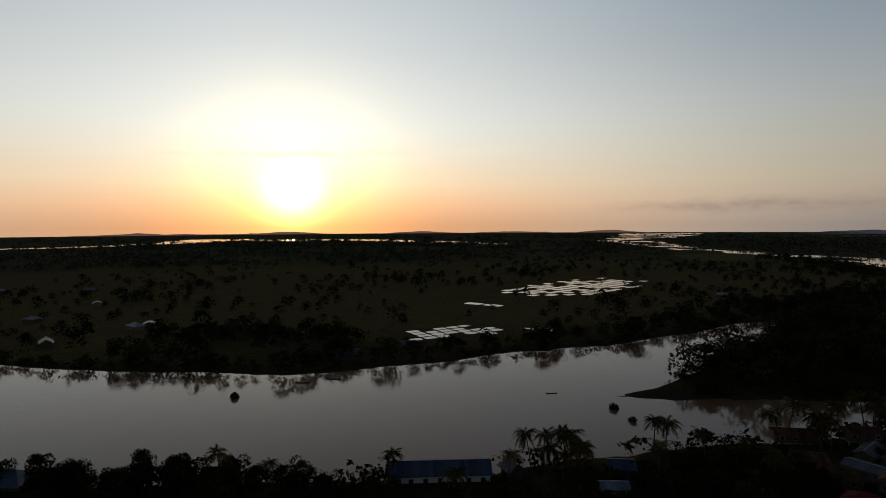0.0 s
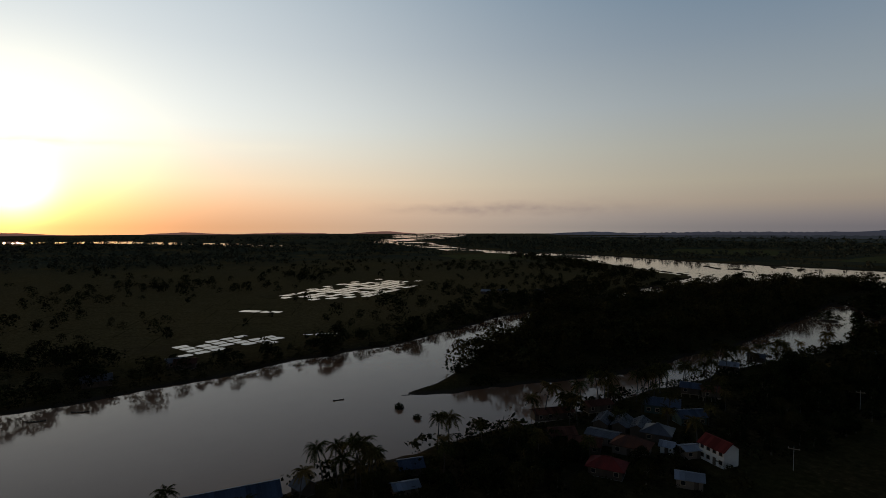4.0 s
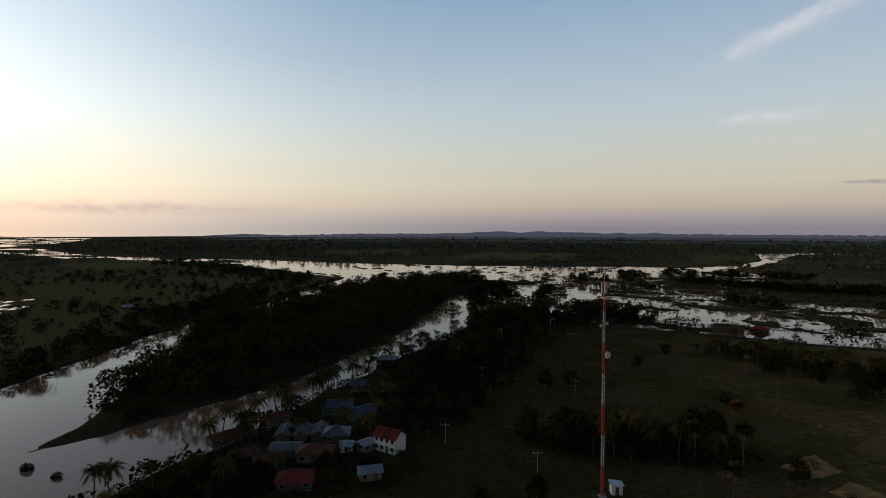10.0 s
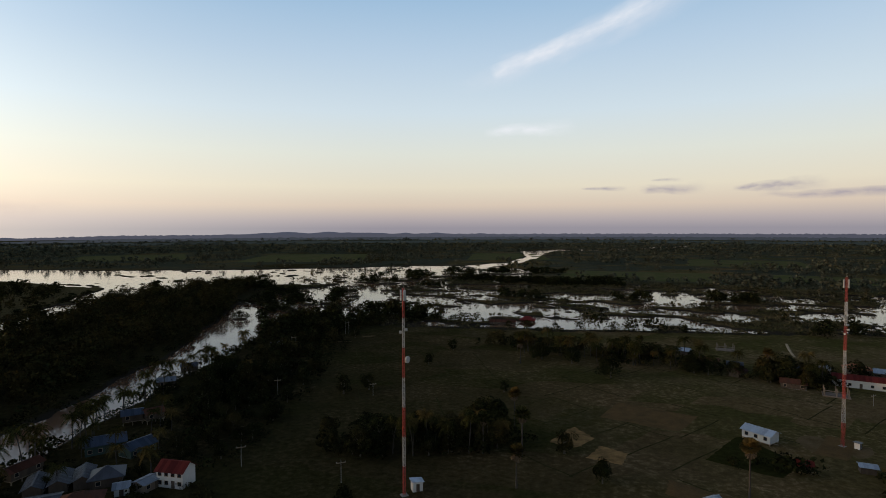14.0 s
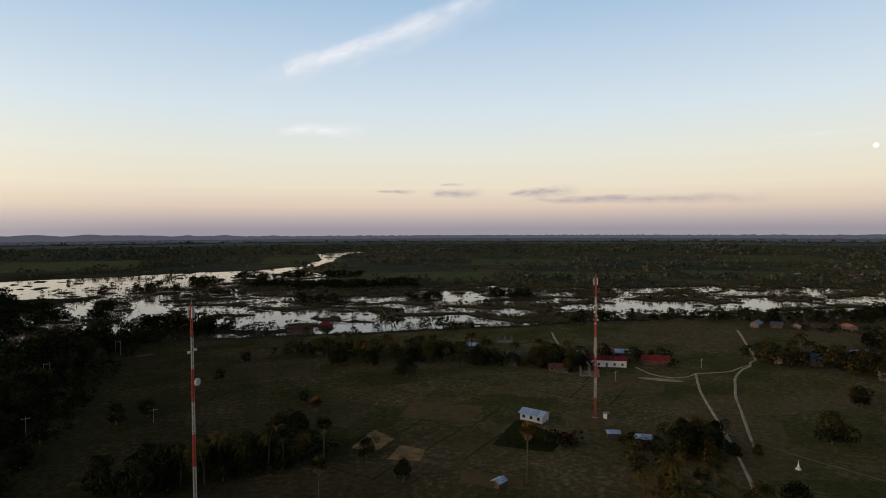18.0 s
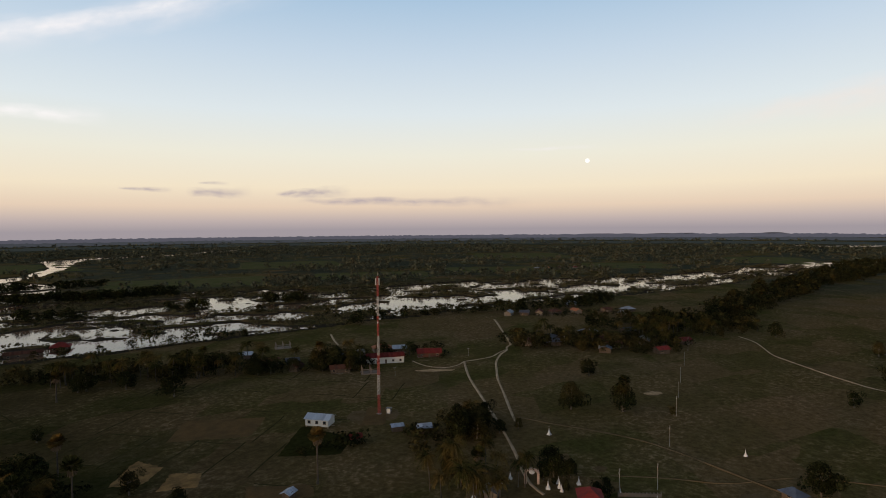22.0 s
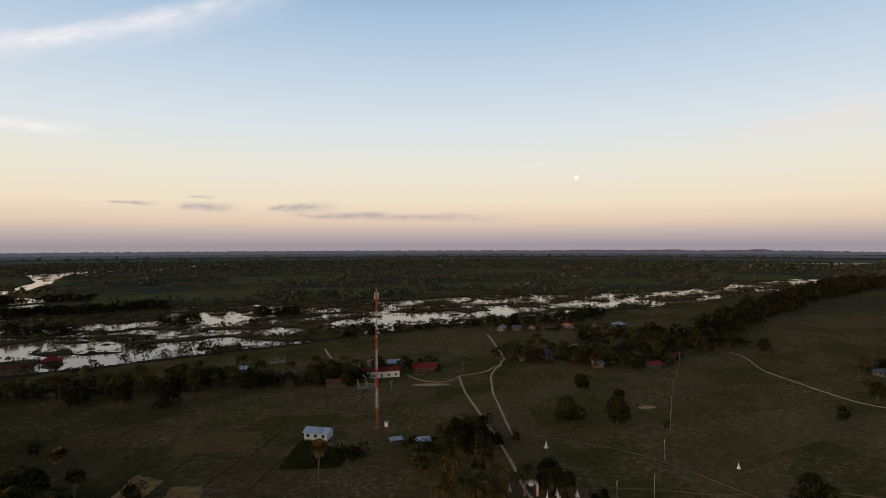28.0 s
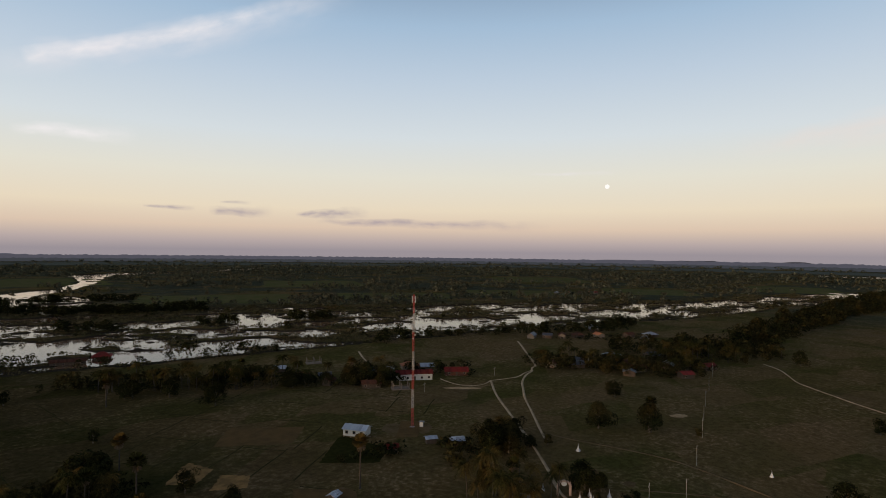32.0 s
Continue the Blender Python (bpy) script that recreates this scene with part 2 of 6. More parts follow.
def ground_material():
    """Short pasture grass, browner in plots, with bare earth, and mud and rock low by the water."""
    m = bpy.data.materials.new("pasture")
    m.use_nodes = True
    g = Nodes(m.node_tree)
    pos = g.add("ShaderNodeNewGeometry").outputs["Position"]
    xyz = g.add("ShaderNodeSeparateXYZ", {0: pos})
    turned = g.add("ShaderNodeMapping", {"Vector": pos, "Rotation": (0, 0, radians(34)), "Scale": (1 / 44, 1 / 25, 0)}).outputs[0]
    plots = g.add("ShaderNodeTexVoronoi", {"Vector": turned, "Scale": 1.0, "Randomness": 0.55}, distance="CHEBYCHEV")
    plot = g.add("ShaderNodeSeparateXYZ", {0: plots.outputs["Color"]}).outputs[0]
    wide, mid, fine, tiny = g.noise(pos, 0.006, 4), g.noise(pos, 0.035, 5, 0.6), g.noise(pos, 0.55, 5, 0.68), g.noise(pos, 2.5, 3)
    green, olive, brown, straw = (0.054, 0.050, 0.0145, 1), (0.080, 0.061, 0.022, 1), (0.120, 0.076, 0.036, 1), (0.27, 0.19, 0.115, 1)
    col = g.mix(g.ramp(mid, [(0.38, (0, 0, 0)), (0.62, (1, 1, 1))]), green, olive)
    dry = g.math("ADD", g.math("MULTIPLY", plot, 0.55), g.math("MULTIPLY", wide, 0.9))
    col = g.mix(g.ramp(dry, [(0.58, (0, 0, 0)), (1.0, (0.75, 0.75, 0.75))]), col, brown)
    worn = g.ramp(g.noise(pos, 0.021, 4, 0.6), [(0.50, (0, 0, 0)), (0.66, (0.7, 0.7, 0.7))])
    col = g.mix(worn, col, (0.115, 0.078, 0.038, 1))
    # greener to the river village, its dimness painted in too, drier to the east
    lush_dim = g.ramp(g.math("ADD", g.math("MULTIPLY_ADD", xyz.outputs[0], 1 / 235, 0.31), g.math("MULTIPLY", g.math("SUBTRACT", mid, 0.5), 0.5)), [(0.3, (1, 1, 1)), (0.85, (0, 0, 0))])
    col = g.mix(g.math("MULTIPLY", lush_dim, 0.8), col, (0.018, 0.0165, 0.0065, 1))
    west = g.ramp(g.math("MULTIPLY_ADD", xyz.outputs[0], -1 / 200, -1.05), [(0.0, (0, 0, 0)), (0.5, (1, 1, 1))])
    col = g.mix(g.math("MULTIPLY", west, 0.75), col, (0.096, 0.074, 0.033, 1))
    # closed canopy far off, with pale clearings
    away = g.add("ShaderNodeVectorMath", {0: pos}, operation="LENGTH").outputs["Value"]
    canopy = g.math("MULTIPLY", g.ramp(g.math("DIVIDE", away, 1600.0), [(0.32, (0, 0, 0)), (0.55, (1, 1, 1))]), g.ramp(g.noise(pos, 0.007, 4, 0.6), [(0.42, (0, 0, 0)), (0.54, (1, 1, 1))]))
    open_west = g.math("MULTIPLY", west, g.ramp(g.math("DIVIDE", away, 1600.0), [(0.55, (1, 1, 1)), (0.72, (0, 0, 0))]))
    canopy = g.math("MULTIPLY", canopy, g.math("MULTIPLY_ADD", open_west, -0.8, 1.0))
    col = g.mix(canopy, col, (0.044, 0.048, 0.031, 1))
    bare = g.math("MULTIPLY", g.ramp(mid, [(0.44, (0, 0, 0)), (0.66, (1, 1, 1))]), g.ramp(fine, [(0.52, (0, 0, 0)), (0.64, (1, 1, 1))]))
    bare = g.math("MULTIPLY", bare, g.math("MULTIPLY_ADD", lush_dim, -0.26, 0.37))
    col = g.mix(bare, col, straw)
    tone = g.math("MULTIPLY", g.math("MULTIPLY_ADD", fine, 1.8, 0.10), g.math("MULTIPLY_ADD", tiny, 0.7, 0.65))
    col = g.mix(1.0, col, g.add("ShaderNodeCombineXYZ", {0: tone, 1: tone, 2: tone}).outputs[0], "MULTIPLY")
    low = g.ramp(g.math("MULTIPLY_ADD", fine, -0.5, xyz.outputs[2]), [(0.25, (1, 1, 1)), (0.75, (0, 0, 0))])
    col = g.mix(low, col, (0.035, 0.028, 0.02, 1))
    b = g.add("ShaderNodeBump", {"Height": fine, "Strength": 0.5, "Distance": 0.4})
    p = g.add("ShaderNodeBsdfPrincipled", {"Base Color": col, "Roughness": 1.0, "Specular IOR Level": 0.0, "Normal": b.outputs[0]})
    g.tree.links.new(p.outputs[0], g.add("ShaderNodeOutputMaterial").inputs[0])
    return m


def water_material(name, base, rough, ripple):
    m = bpy.data.materials.new(name)
    m.use_nodes = True
    g = Nodes(m.node_tree)
    pos = g.add("ShaderNodeNewGeometry").outputs["Position"]
    flow = g.add("ShaderNodeMapping", {"Vector": pos, "Scale": (1, 1, 1)}).outputs[0]
    fine, wide = g.noise(flow, 0.9, 3), g.noise(flow, 0.035, 4)
    silt = g.mix(wide, (*base, 1), (*(c * 0.7 for c in base), 1))
    b = g.add("ShaderNodeBump", {"Height": g.math("ADD", fine, g.math("MULTIPLY", g.noise(flow, 0.12, 3), 2.0)), "Strength": ripple, "Distance": 0.05})
    r = g.math("MULTIPLY_ADD", wide, rough, rough * 0.5)
    p = g.add("ShaderNodeBsdfPrincipled", {"Base Color": silt, "Roughness": r, "IOR": 1.33, "Specular IOR Level": 0.30, "Specular Tint": (1.0, 0.64, 0.54, 1), "Normal": b.outputs[0]})
    g.tree.links.new(p.outputs[0], g.add("ShaderNodeOutputMaterial").inputs[0])
    return m


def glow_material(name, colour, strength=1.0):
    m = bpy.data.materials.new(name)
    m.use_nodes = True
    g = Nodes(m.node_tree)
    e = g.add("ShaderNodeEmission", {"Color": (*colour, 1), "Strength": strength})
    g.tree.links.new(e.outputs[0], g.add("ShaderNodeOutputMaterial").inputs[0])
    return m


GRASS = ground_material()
WATER = water_material("silty_water", (0.165, 0.086, 0.045), 0.085, 0.26)
PADDY = water_material("still_water", (0.05, 0.04, 0.03), 0.05, 0.08)
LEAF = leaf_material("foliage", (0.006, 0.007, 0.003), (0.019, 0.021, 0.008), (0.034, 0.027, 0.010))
PALM_LEAF = leaf_material("palm_foliage", (0.012, 0.013, 0.004), (0.034, 0.032, 0.010), (0.085, 0.054, 0.017))
SHRUB = leaf_material("shrub_foliage", (0.024, 0.024, 0.011), (0.056, 0.050, 0.024), (0.076, 0.060, 0.030))
# distance haze is painted into this paler, bluer leaf colour
HAZED_LEAF = leaf_material("far_foliage", (0.020, 0.024, 0.017), (0.060, 0.064, 0.043), (0.090, 0.074, 0.042))
BARK = material("bark", (0.10, 0.08, 0.06), 0.95, 0.4, 1.5, 12, 0.6)
PALM_BARK = material("palm_bark", (0.050, 0.040, 0.030), 0.95, 0.35, 1.5, 10, 0.6)
EARTH = material("bare_earth", (0.125, 0.086, 0.044), 1.0, 0.4, 0.25, 3, 0.5, alt=(0.085, 0.058, 0.027), spec=0.0)
# ---------------------------------------------------------------- the lie of the land
def lattice(ix, iy, seed):
    h = (ix * 374761393 + iy * 668265263 + seed * 974634777) & 0x7FFFFFFF
    h = ((h ^ (h >> 13)) * 1274126177) & 0x7FFFFFFF
    return ((h ^ (h >> 16)) & 0xFFFF) / 65535.0


def value_noise(x, y, seed):
    ix, iy = np.floor(x).astype(np.int64), np.floor(y).astype(np.int64)
    fx, fy = x - ix, y - iy
    fx, fy = fx * fx * (3 - 2 * fx), fy * fy * (3 - 2 * fy)
    a, b = lattice(ix, iy, seed), lattice(ix + 1, iy, seed)
    c, d = lattice(ix, iy + 1, seed), lattice(ix + 1, iy + 1, seed)
    return (a + (b - a) * fx) * (1 - fy) + (c + (d - c) * fx) * fy


def fbm(x, y, seed=1, octaves=4):
    total, amp, norm = 0.0, 1.0, 0.0
    for i in range(octaves):
        total = total + amp * value_noise(x, y, seed + i)
        norm += amp
        x, y, amp = x * 2.03 + 17.1, y * 2.03 - 9.7, amp * 0.5
    return total / norm


def reach(x, y, line):
    """Distance to a line of (x, y, half width), less the half width: negative inside."""
    best = np.full(np.shape(x), 1e9)
    for (x0, y0, w0), (x1, y1, w1) in zip(line[:-1], line[1:]):
        dx, dy = x1 - x0, y1 - y0
        t = np.clip(((x - x0) * dx + (y - y0) * dy) / (dx * dx + dy * dy), 0, 1)
        best = np.minimum(best, np.hypot(x - x0 - t * dx, y - y0 - t * dy) - (w0 + (w1 - w0) * t))
    return best


# the near river, its two arms round the wooded island, the great river and its reaches
NEAR_RIVER = [(-330, -330, 60), (-245, -170, 55), (-196, -70, 52), (-174, 0, 48), (-170, 60, 56), (-172, 100, 57), (-182, 118, 50)]
NORTH_ARM = [(-182, 118, 50), (-195, 145, 40), (-207, 177, 31), (-220, 220, 27), (-236, 258, 24), (-258, 330, 16), (-266, 410, 18), (-272, 465, 22), (-280, 545, 30), (-288, 690, 52)]
SOUTH_ARM = [(-150, 105, 34), (-129, 140, 19), (-121, 172, 14), (-115, 205, 12), (-112, 255, 14), (-106, 300, 15), (-106, 345, 17), (-108, 385, 20), (-105, 440, 30), (-96, 520, 50)]
GREAT_RIVER = [(-3300, 2500, 260), (-2700, 2000, 200), (-1900, 1280, 90), (-1100, 950, 40), (-740, 950, 58), (-600, 900, 66), (-450, 850, 100), (-330, 810, 135), (-200, 825, 130), (-50, 830, 150), (60, 860, 150)]
UPPER_REACH = [(60, 870, 120), (140, 975, 34), (235, 1090, 20), (300, 1230, 18), (400, 1600, 36), (520, 1650, 50), (700, 1660, 22), (1000, 1900, 16)]
RAPIDS = [(-20, 560, 120), (70, 560, 190), (150, 520, 172), (245, 485, 155), (335, 435, 120), (435, 402, 112), (548, 362, 112), (672, 290, 88), (830, 240, 60), (1000, 200, 52), (1260, 150, 44)]
WEST_POOLS = [(-1900, -1100, 40), (-1960, -700, 55), (-2300, -420, 70), (-2900, -330, 170), (-2700, -100, 40), (-2600, 300, 130), (-2100, 570, 90), (-1750, 660, 65)]
EAST_LAKES = [(2350, 330, 50), (2330, 210, 60), (2800, 60, 90), (2850, -150, 90), (2700, -500, 60)]
FAR_POND = [(935, 255, 16), (950, 222, 16)]
ISLAND = [(-160, 117, 1.0), (-157, 138, 8), (-160, 165, 17), (-164, 200, 31), (-171, 240, 38), (-187, 300, 53), (-192, 360, 58), (-198, 440, 58), (-204, 520, 50), (-198, 600, 38), (-172, 655, 22)]
SPUR = [(-45, 345, 14), (-28, 388, 16), (-10, 432, 15)]
# wooded islets: centre, half length, half breadth
ISLETS = [(-38, 700, 16, 9), (-8, 690, 12, 7), (92, 700, 30, 14), (142, 664, 30, 15), (186, 640, 34, 17), (235, 625, 30, 14), (-128, 596, 15, 9), (-110, 580, 9, 6), (-96, 545, 9, 5), (-62, 548, 11, 6), (-60, 512, 8, 5), (-150, 640, 14, 7), (20, 720, 12, 5), (40, 640, 20, 6), (300, 470, 24, 9), (215, 500, 26, 9), (120, 520, 24, 8), (-119, 428, 8, 5), (-101, 452, 7, 4), (-92, 478, 9, 6), (-110, 492, 6, 4), (-82, 506, 11, 7), (-118, 530, 10, 5), (-98, 415, 5, 4), (-246, 600, 14, 8), (-262, 628, 10, 6), (88, 818, 32, 12), (150, 812, 34, 13), (212, 800, 36, 12), (30, 772, 24, 8), (-24, 790, 18, 6)]
# open green fields past the rapids: centre, half length, half breadth, turn
MEADOWS = [(330, 745, 105, 75, -24), (560, 640, 90, 60, -38), (760, 560, 80, 65, -45), (980, 420, 80, 80, -55), (-820, 780, 90, 90, -20), (640, 980, 100, 110, -30), (260, 1300, 90, 150, -10), (1200, 800, 120, 140, -50), (-200, 1300, 130, 170, 0), (-620, 1350, 120, 150, 20), (1300, 250, 80, 120, -70)]
WATERS = [NEAR_RIVER, NORTH_ARM, SOUTH_ARM, GREAT_RIVER, UPPER_REACH, WEST_POOLS, EAST_LAKES, FAR_POND]

# flooded rice plots: centre, along, across, turn, plots along, plots across
PADDIES = [(-475, 283, 190, 88, 118, 15, 9), (-286, 95, 60, 34, 104, 7, 5), (-282, 146, 20, 8, 45, 3, 2), (-386, 150, 34, 10, 39, 2, 1)]


def in_plot(x, y, plot, grow=0.0):
    cx, cy, a, b, turn, *_ = plot
    c, s = math.cos(radians(turn)), math.sin(radians(turn))
    u, v = (x - cx) * c + (y - cy) * s, (y - cy) * c - (x - cx) * s
    return np.maximum(np.abs(u) - a / 2, np.abs(v) - b / 2) - grow


def shore(x, y):
    """Metres from the water's edge, positive on land."""
    rough = (fbm(x / 34, y / 34, 11, 3) - 0.5) * 9 + (fbm(x / 7, y / 7, 5, 2) - 0.5) * 3
    far = np.clip((np.hypot(x, y) - 500) / 1500, 0, 1)
    rough = rough * (1 + far * 2) + (fbm(x / 190, y / 190, 21, 3) - 0.5) * 70 * far
    v = np.full(np.shape(x), 1e9)
    for line in WATERS:
        v = np.minimum(v, reach(x, y, line))
    v = np.maximum(v + rough, -reach(x, y, ISLAND) + rough * 0.4)
    # rapids: low rocks and scrubby bars, drawn out along the stream
    c, s = math.cos(radians(-27)), math.sin(radians(-27))
    u, w = x * c + y * s, y * c - x * s
    inside = reach(x, y, RAPIDS) + rough * 1.6
    east = np.clip((x + 30) / 130, 0, 1)
    warp = (fbm(u / 30, w / 30, 35, 2) - 0.5) * 26
    bars = fbm((u + warp) / 36, (w + warp) / 15, 31, 4) - (0.618 - 0.082 * east)
    edge = np.clip(-inside / 30, 0, 1)
    bars = np.maximum(bars * 60, (0.25 - edge) * 4)
    bed = np.where(inside < 0, np.minimum(bars, 5), inside)
    v = np.where(inside < 0, np.minimum(np.maximum(v, -6), 0) * 0 + bed, np.minimum(v, np.where(v < 0, v, inside)))
    v = np.maximum(v, -reach(x, y, SPUR) + rough * 0.5)
    # rocks and shoals in the open great river
    open_water = (v < 0) & (y > 480) & (x > -420)
    far_bars = (fbm(x / 150, y / 70, 53, 3) - 0.57) * 160
    v = np.where((v < 0) & (x < -620) & (y > 500), np.maximum(v, np.minimum(far_bars, 6)), v)
    shoal = (fbm(u / 30, w / 12, 47, 3) - 0.69) * 45
    v = np.where(open_water, np.maximum(v, shoal), v)
    for cx, cy, a, b in ISLETS:
        v = np.maximum(v, (1 - np.hypot(((x - cx) * c + (y - cy) * s) / a, ((y - cy) * c - (x - cx) * s) / b)) * 7 + rough * 0.5)
    return v


def height(x, y):
    v = shore(x, y)
    h = np.clip(v * 0.32, -2.5, 1.25)
    h = h + np.clip(v / 14, 0, 1) * ((fbm(x / 60, y / 60, 71, 3) - 0.5) * 0.9 + (fbm(x / 6, y / 6, 77, 2) - 0.5) * 0.18)
    for plot in PADDIES:
        h = np.where(in_plot(x, y, plot, 3) < 0, 0.9, h)
    return h


def land_height(x, y):
    return float(height(np.array([x], float), np.array([y], float))[0])


def mesh_from(name, verts, faces, mat, smooth=False):
    me = bpy.data.meshes.new(name)
    verts = np.asarray(verts, np.float32)
    me.vertices.add(len(verts))
    me.vertices.foreach_set("co", verts.ravel())
    n = faces.shape[1]
    me.loops.add(faces.size)
    me.loops.foreach_set("vertex_index", np.asarray(faces, np.int32).ravel())
    me.polygons.add(len(faces))
    me.polygons.foreach_set("loop_start", np.arange(0, faces.size, n, dtype=np.int32))
    me.update(calc_edges=True)
    if smooth:
        me.polygons.foreach_set("use_smooth", np.ones(len(faces), bool))
    me.materials.append(mat)
    return me


def build_ground():
    az = np.radians(np.concatenate([np.arange(-124, 102, 0.3), np.arange(102, 236, 3.0)]))
    rad = 24 * 1.0168 ** np.arange(320)
    rad = rad[rad < 4900]
    a, r = np.meshgrid(az, rad)
    x, y = np.sin(a) * r, np.cos(a) * r
    z = height(x.ravel(), y.ravel())
    verts = np.stack([x.ravel(), y.ravel(), z], 1)
    n, m = len(az), len(rad)
    i, j = np.meshgrid(np.arange(m - 1), np.arange(n), indexing="ij")
    k = (j + 1) % n
    faces = np.stack([i * n + j, i * n + k, (i + 1) * n + k, (i + 1) * n + j], -1).reshape(-1, 4)[:, ::-1]
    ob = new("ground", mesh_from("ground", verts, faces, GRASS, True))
    tagged(ob, "flat green and brown pasture with muddy river banks", "ground", kind="structure")
    hub_faces = np.stack([np.full(n, 0), np.arange(1, n + 1), np.arange(1, n + 1) % n + 1], 1)
    ring = np.vstack([[[0, 0, verts[:n, 2].mean()]], verts[:n]])
    inner = new("ground_below", mesh_from("ground_below", ring, hub_faces[:, ::-1], GRASS, True))
    tagged(inner, "flat green pasture", "ground", kind="structure")


build_ground()
ang = np.radians(np.arange(0, 360, 2.0))
disc = np.vstack([[[0, 0, 0]], np.stack([np.sin(ang) * 4890, np.cos(ang) * 4890, 0 * ang], 1)])
spokes = np.stack([np.zeros(180, int), np.arange(1, 181), np.arange(1, 181) % 180 + 1], 1)[:, ::-1]
tagged(new("water", mesh_from("water", disc, spokes, WATER)), "wide brown silty river reflecting the evening sky", "river", kind="structure")
# ---------------------------------------------------------------- trees and palms
def part(name, me, mat, parent, label=""):
    """One mesh object under a thing; me is a mesh or a bmesh."""
    if isinstance(me, bmesh.types.BMesh):
        bm, me = me, bpy.data.meshes.new(name)
        bm.to_mesh(me)
        bm.free()
    if mat and not me.materials:
        me.materials.append(mat)
    ob = new(name, me)
    ob.parent = parent
    return tagged(ob, label)


def cards(rng, points, out, size, lean=0.9):
    """Leaf clumps: one bent four-cornered piece at each point, facing roughly outwards."""
    n = len(points)
    nrm = out + rng.normal(0, lean * 0.55, (n, 3))
    nrm /= np.linalg.norm(nrm, axis=1, keepdims=True) + 1e-9
    a = np.cross(nrm, rng.normal(0, 1, (n, 3)))
    a /= np.linalg.norm(a, axis=1, keepdims=True) + 1e-9
    b = np.cross(nrm, a)
    s = size * rng.uniform(0.55, 1.25, (n, 1))
    k = rng.uniform(0.5, 1.0, (n, 4, 1))
    v = np.stack([points + a * s * k[:, 0], points + b * s * 0.8 * k[:, 1] - nrm * s * 0.25, points - a * s * k[:, 2], points - b * s * 0.8 * k[:, 3] - nrm * s * 0.25], 1)
    return v.reshape(-1, 3)


def crown_cards(rng, tall, wide, n, size, lobes=7):
    """Clumps over the lobes of a broad, uneven crown."""
    c = np.stack([rng.normal(0, 0.42, lobes), rng.normal(0, 0.42, lobes), rng.uniform(0.16, 0.80, lobes)], 1) * [wide, wide, tall]
    c[0], c[1] = (0, 0, tall * 0.46), (0, 0, tall * 0.72)
    r = rng.uniform(0.34, 0.62, (lobes, 1)) * [wide, wide, min(wide, tall * 0.36)]
    r[0] = (wide * 0.84, wide * 0.84, tall * 0.38)
    pick = np.where(rng.random(n) < 0.3, 0, rng.integers(0, lobes, n))
    d = rng.normal(0, 1, (n, 3))
    d /= np.linalg.norm(d, axis=1, keepdims=True)
    d[:, 2] = np.where(d[:, 2] < -0.8, -d[:, 2], d[:, 2])
    p = c[pick] + d * r[pick] * rng.uniform(0.72, 1.06, (n, 1))
    return cards(rng, p, d, size)


def quads(n):
    return np.arange(n * 4).reshape(-1, 4)


def tube(path, radii, sides=6):
    """Vertices and faces of a tapered stem along a path."""
    path = np.asarray(path, float)
    ang = np.arange(sides) * 2 * np.pi / sides
    verts = np.concatenate([p + r * np.stack([np.cos(ang), np.sin(ang), 0 * ang], 1) for p, r in zip(path, radii)])
    faces = [[i * sides + j, i * sides + (j + 1) % sides, (i + 1) * sides + (j + 1) % sides, (i + 1) * sides + j] for i in range(len(path) - 1) for j in range(sides)]
    return verts, np.array(faces)


def join(pieces):
    verts, faces, base = [], [], 0
    for v, f in pieces:
        verts.append(v)
        faces.append(f + base)
        base += len(v)
    return np.concatenate(verts), np.concatenate(faces)


def broad_tree(seed, tall, wide, clumps, label):
    rng = np.random.default_rng(seed)
    root = new("tree")
    stems = [tube([(0, 0, -0.4), (0.1, 0.05, tall * 0.22), (0.25, -0.1, tall * 0.45), (0.1, 0.1, tall * 0.72)], (0.34, 0.25, 0.19, 0.06), 7)]
    for k in range(5):
        a = k * 1.3 + rng.uniform(0, 0.6)
        z = tall * rng.uniform(0.26, 0.5)
        e = np.array([math.cos(a), math.sin(a), 0]) * wide * rng.uniform(0.4, 0.6)
        stems.append(tube([(0.1, 0, z), e * 0.5 + (0, 0, z + tall * 0.1), e + (0, 0, z + tall * 0.26)], (0.14, 0.09, 0.03), 5))
    part("trunk", mesh_from("trunk", *join(stems), BARK, True), None, root)
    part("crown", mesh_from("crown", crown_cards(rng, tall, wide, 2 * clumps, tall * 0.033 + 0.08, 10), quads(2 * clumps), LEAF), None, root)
    return tagged(root, label, "tree")


def frond(rng, length, droop, rise, heading, width):
    """A feather-shaped palm leaf: a bent rib with leaflets hanging at both sides."""
    t = np.linspace(0, 1, 14)
    out = length * (t - 0.12 * t ** 3)
    up = length * (rise * t - droop * t ** 2)
    c, s = math.cos(heading), math.sin(heading)
    rib = np.stack([out * c, out * s, up], 1)
    side = np.array([-s, c, 0.0])
    verts, faces = [], []
    for i in range(1, 13):
        w = width * math.sin(math.pi * (0.12 + 0.85 * t[i])) ** 0.7
        for sign in (1, -1):
            tip = rib[i] + side * sign * w * rng.uniform(0.8, 1.1) + (rib[min(i + 1, 13)] - rib[i]) * 0.9 - np.array([0, 0, w * rng.uniform(0.35, 0.7)])
            k = len(verts)
            verts += [rib[i], (rib[i] + tip) / 2 + (rib[min(i + 1, 13)] - rib[i]) * 0.3, tip, rib[min(i + 1, 13)]]
            faces.append([k, k + 1, k + 2, k + 3])
    return np.array(verts), np.array(faces)


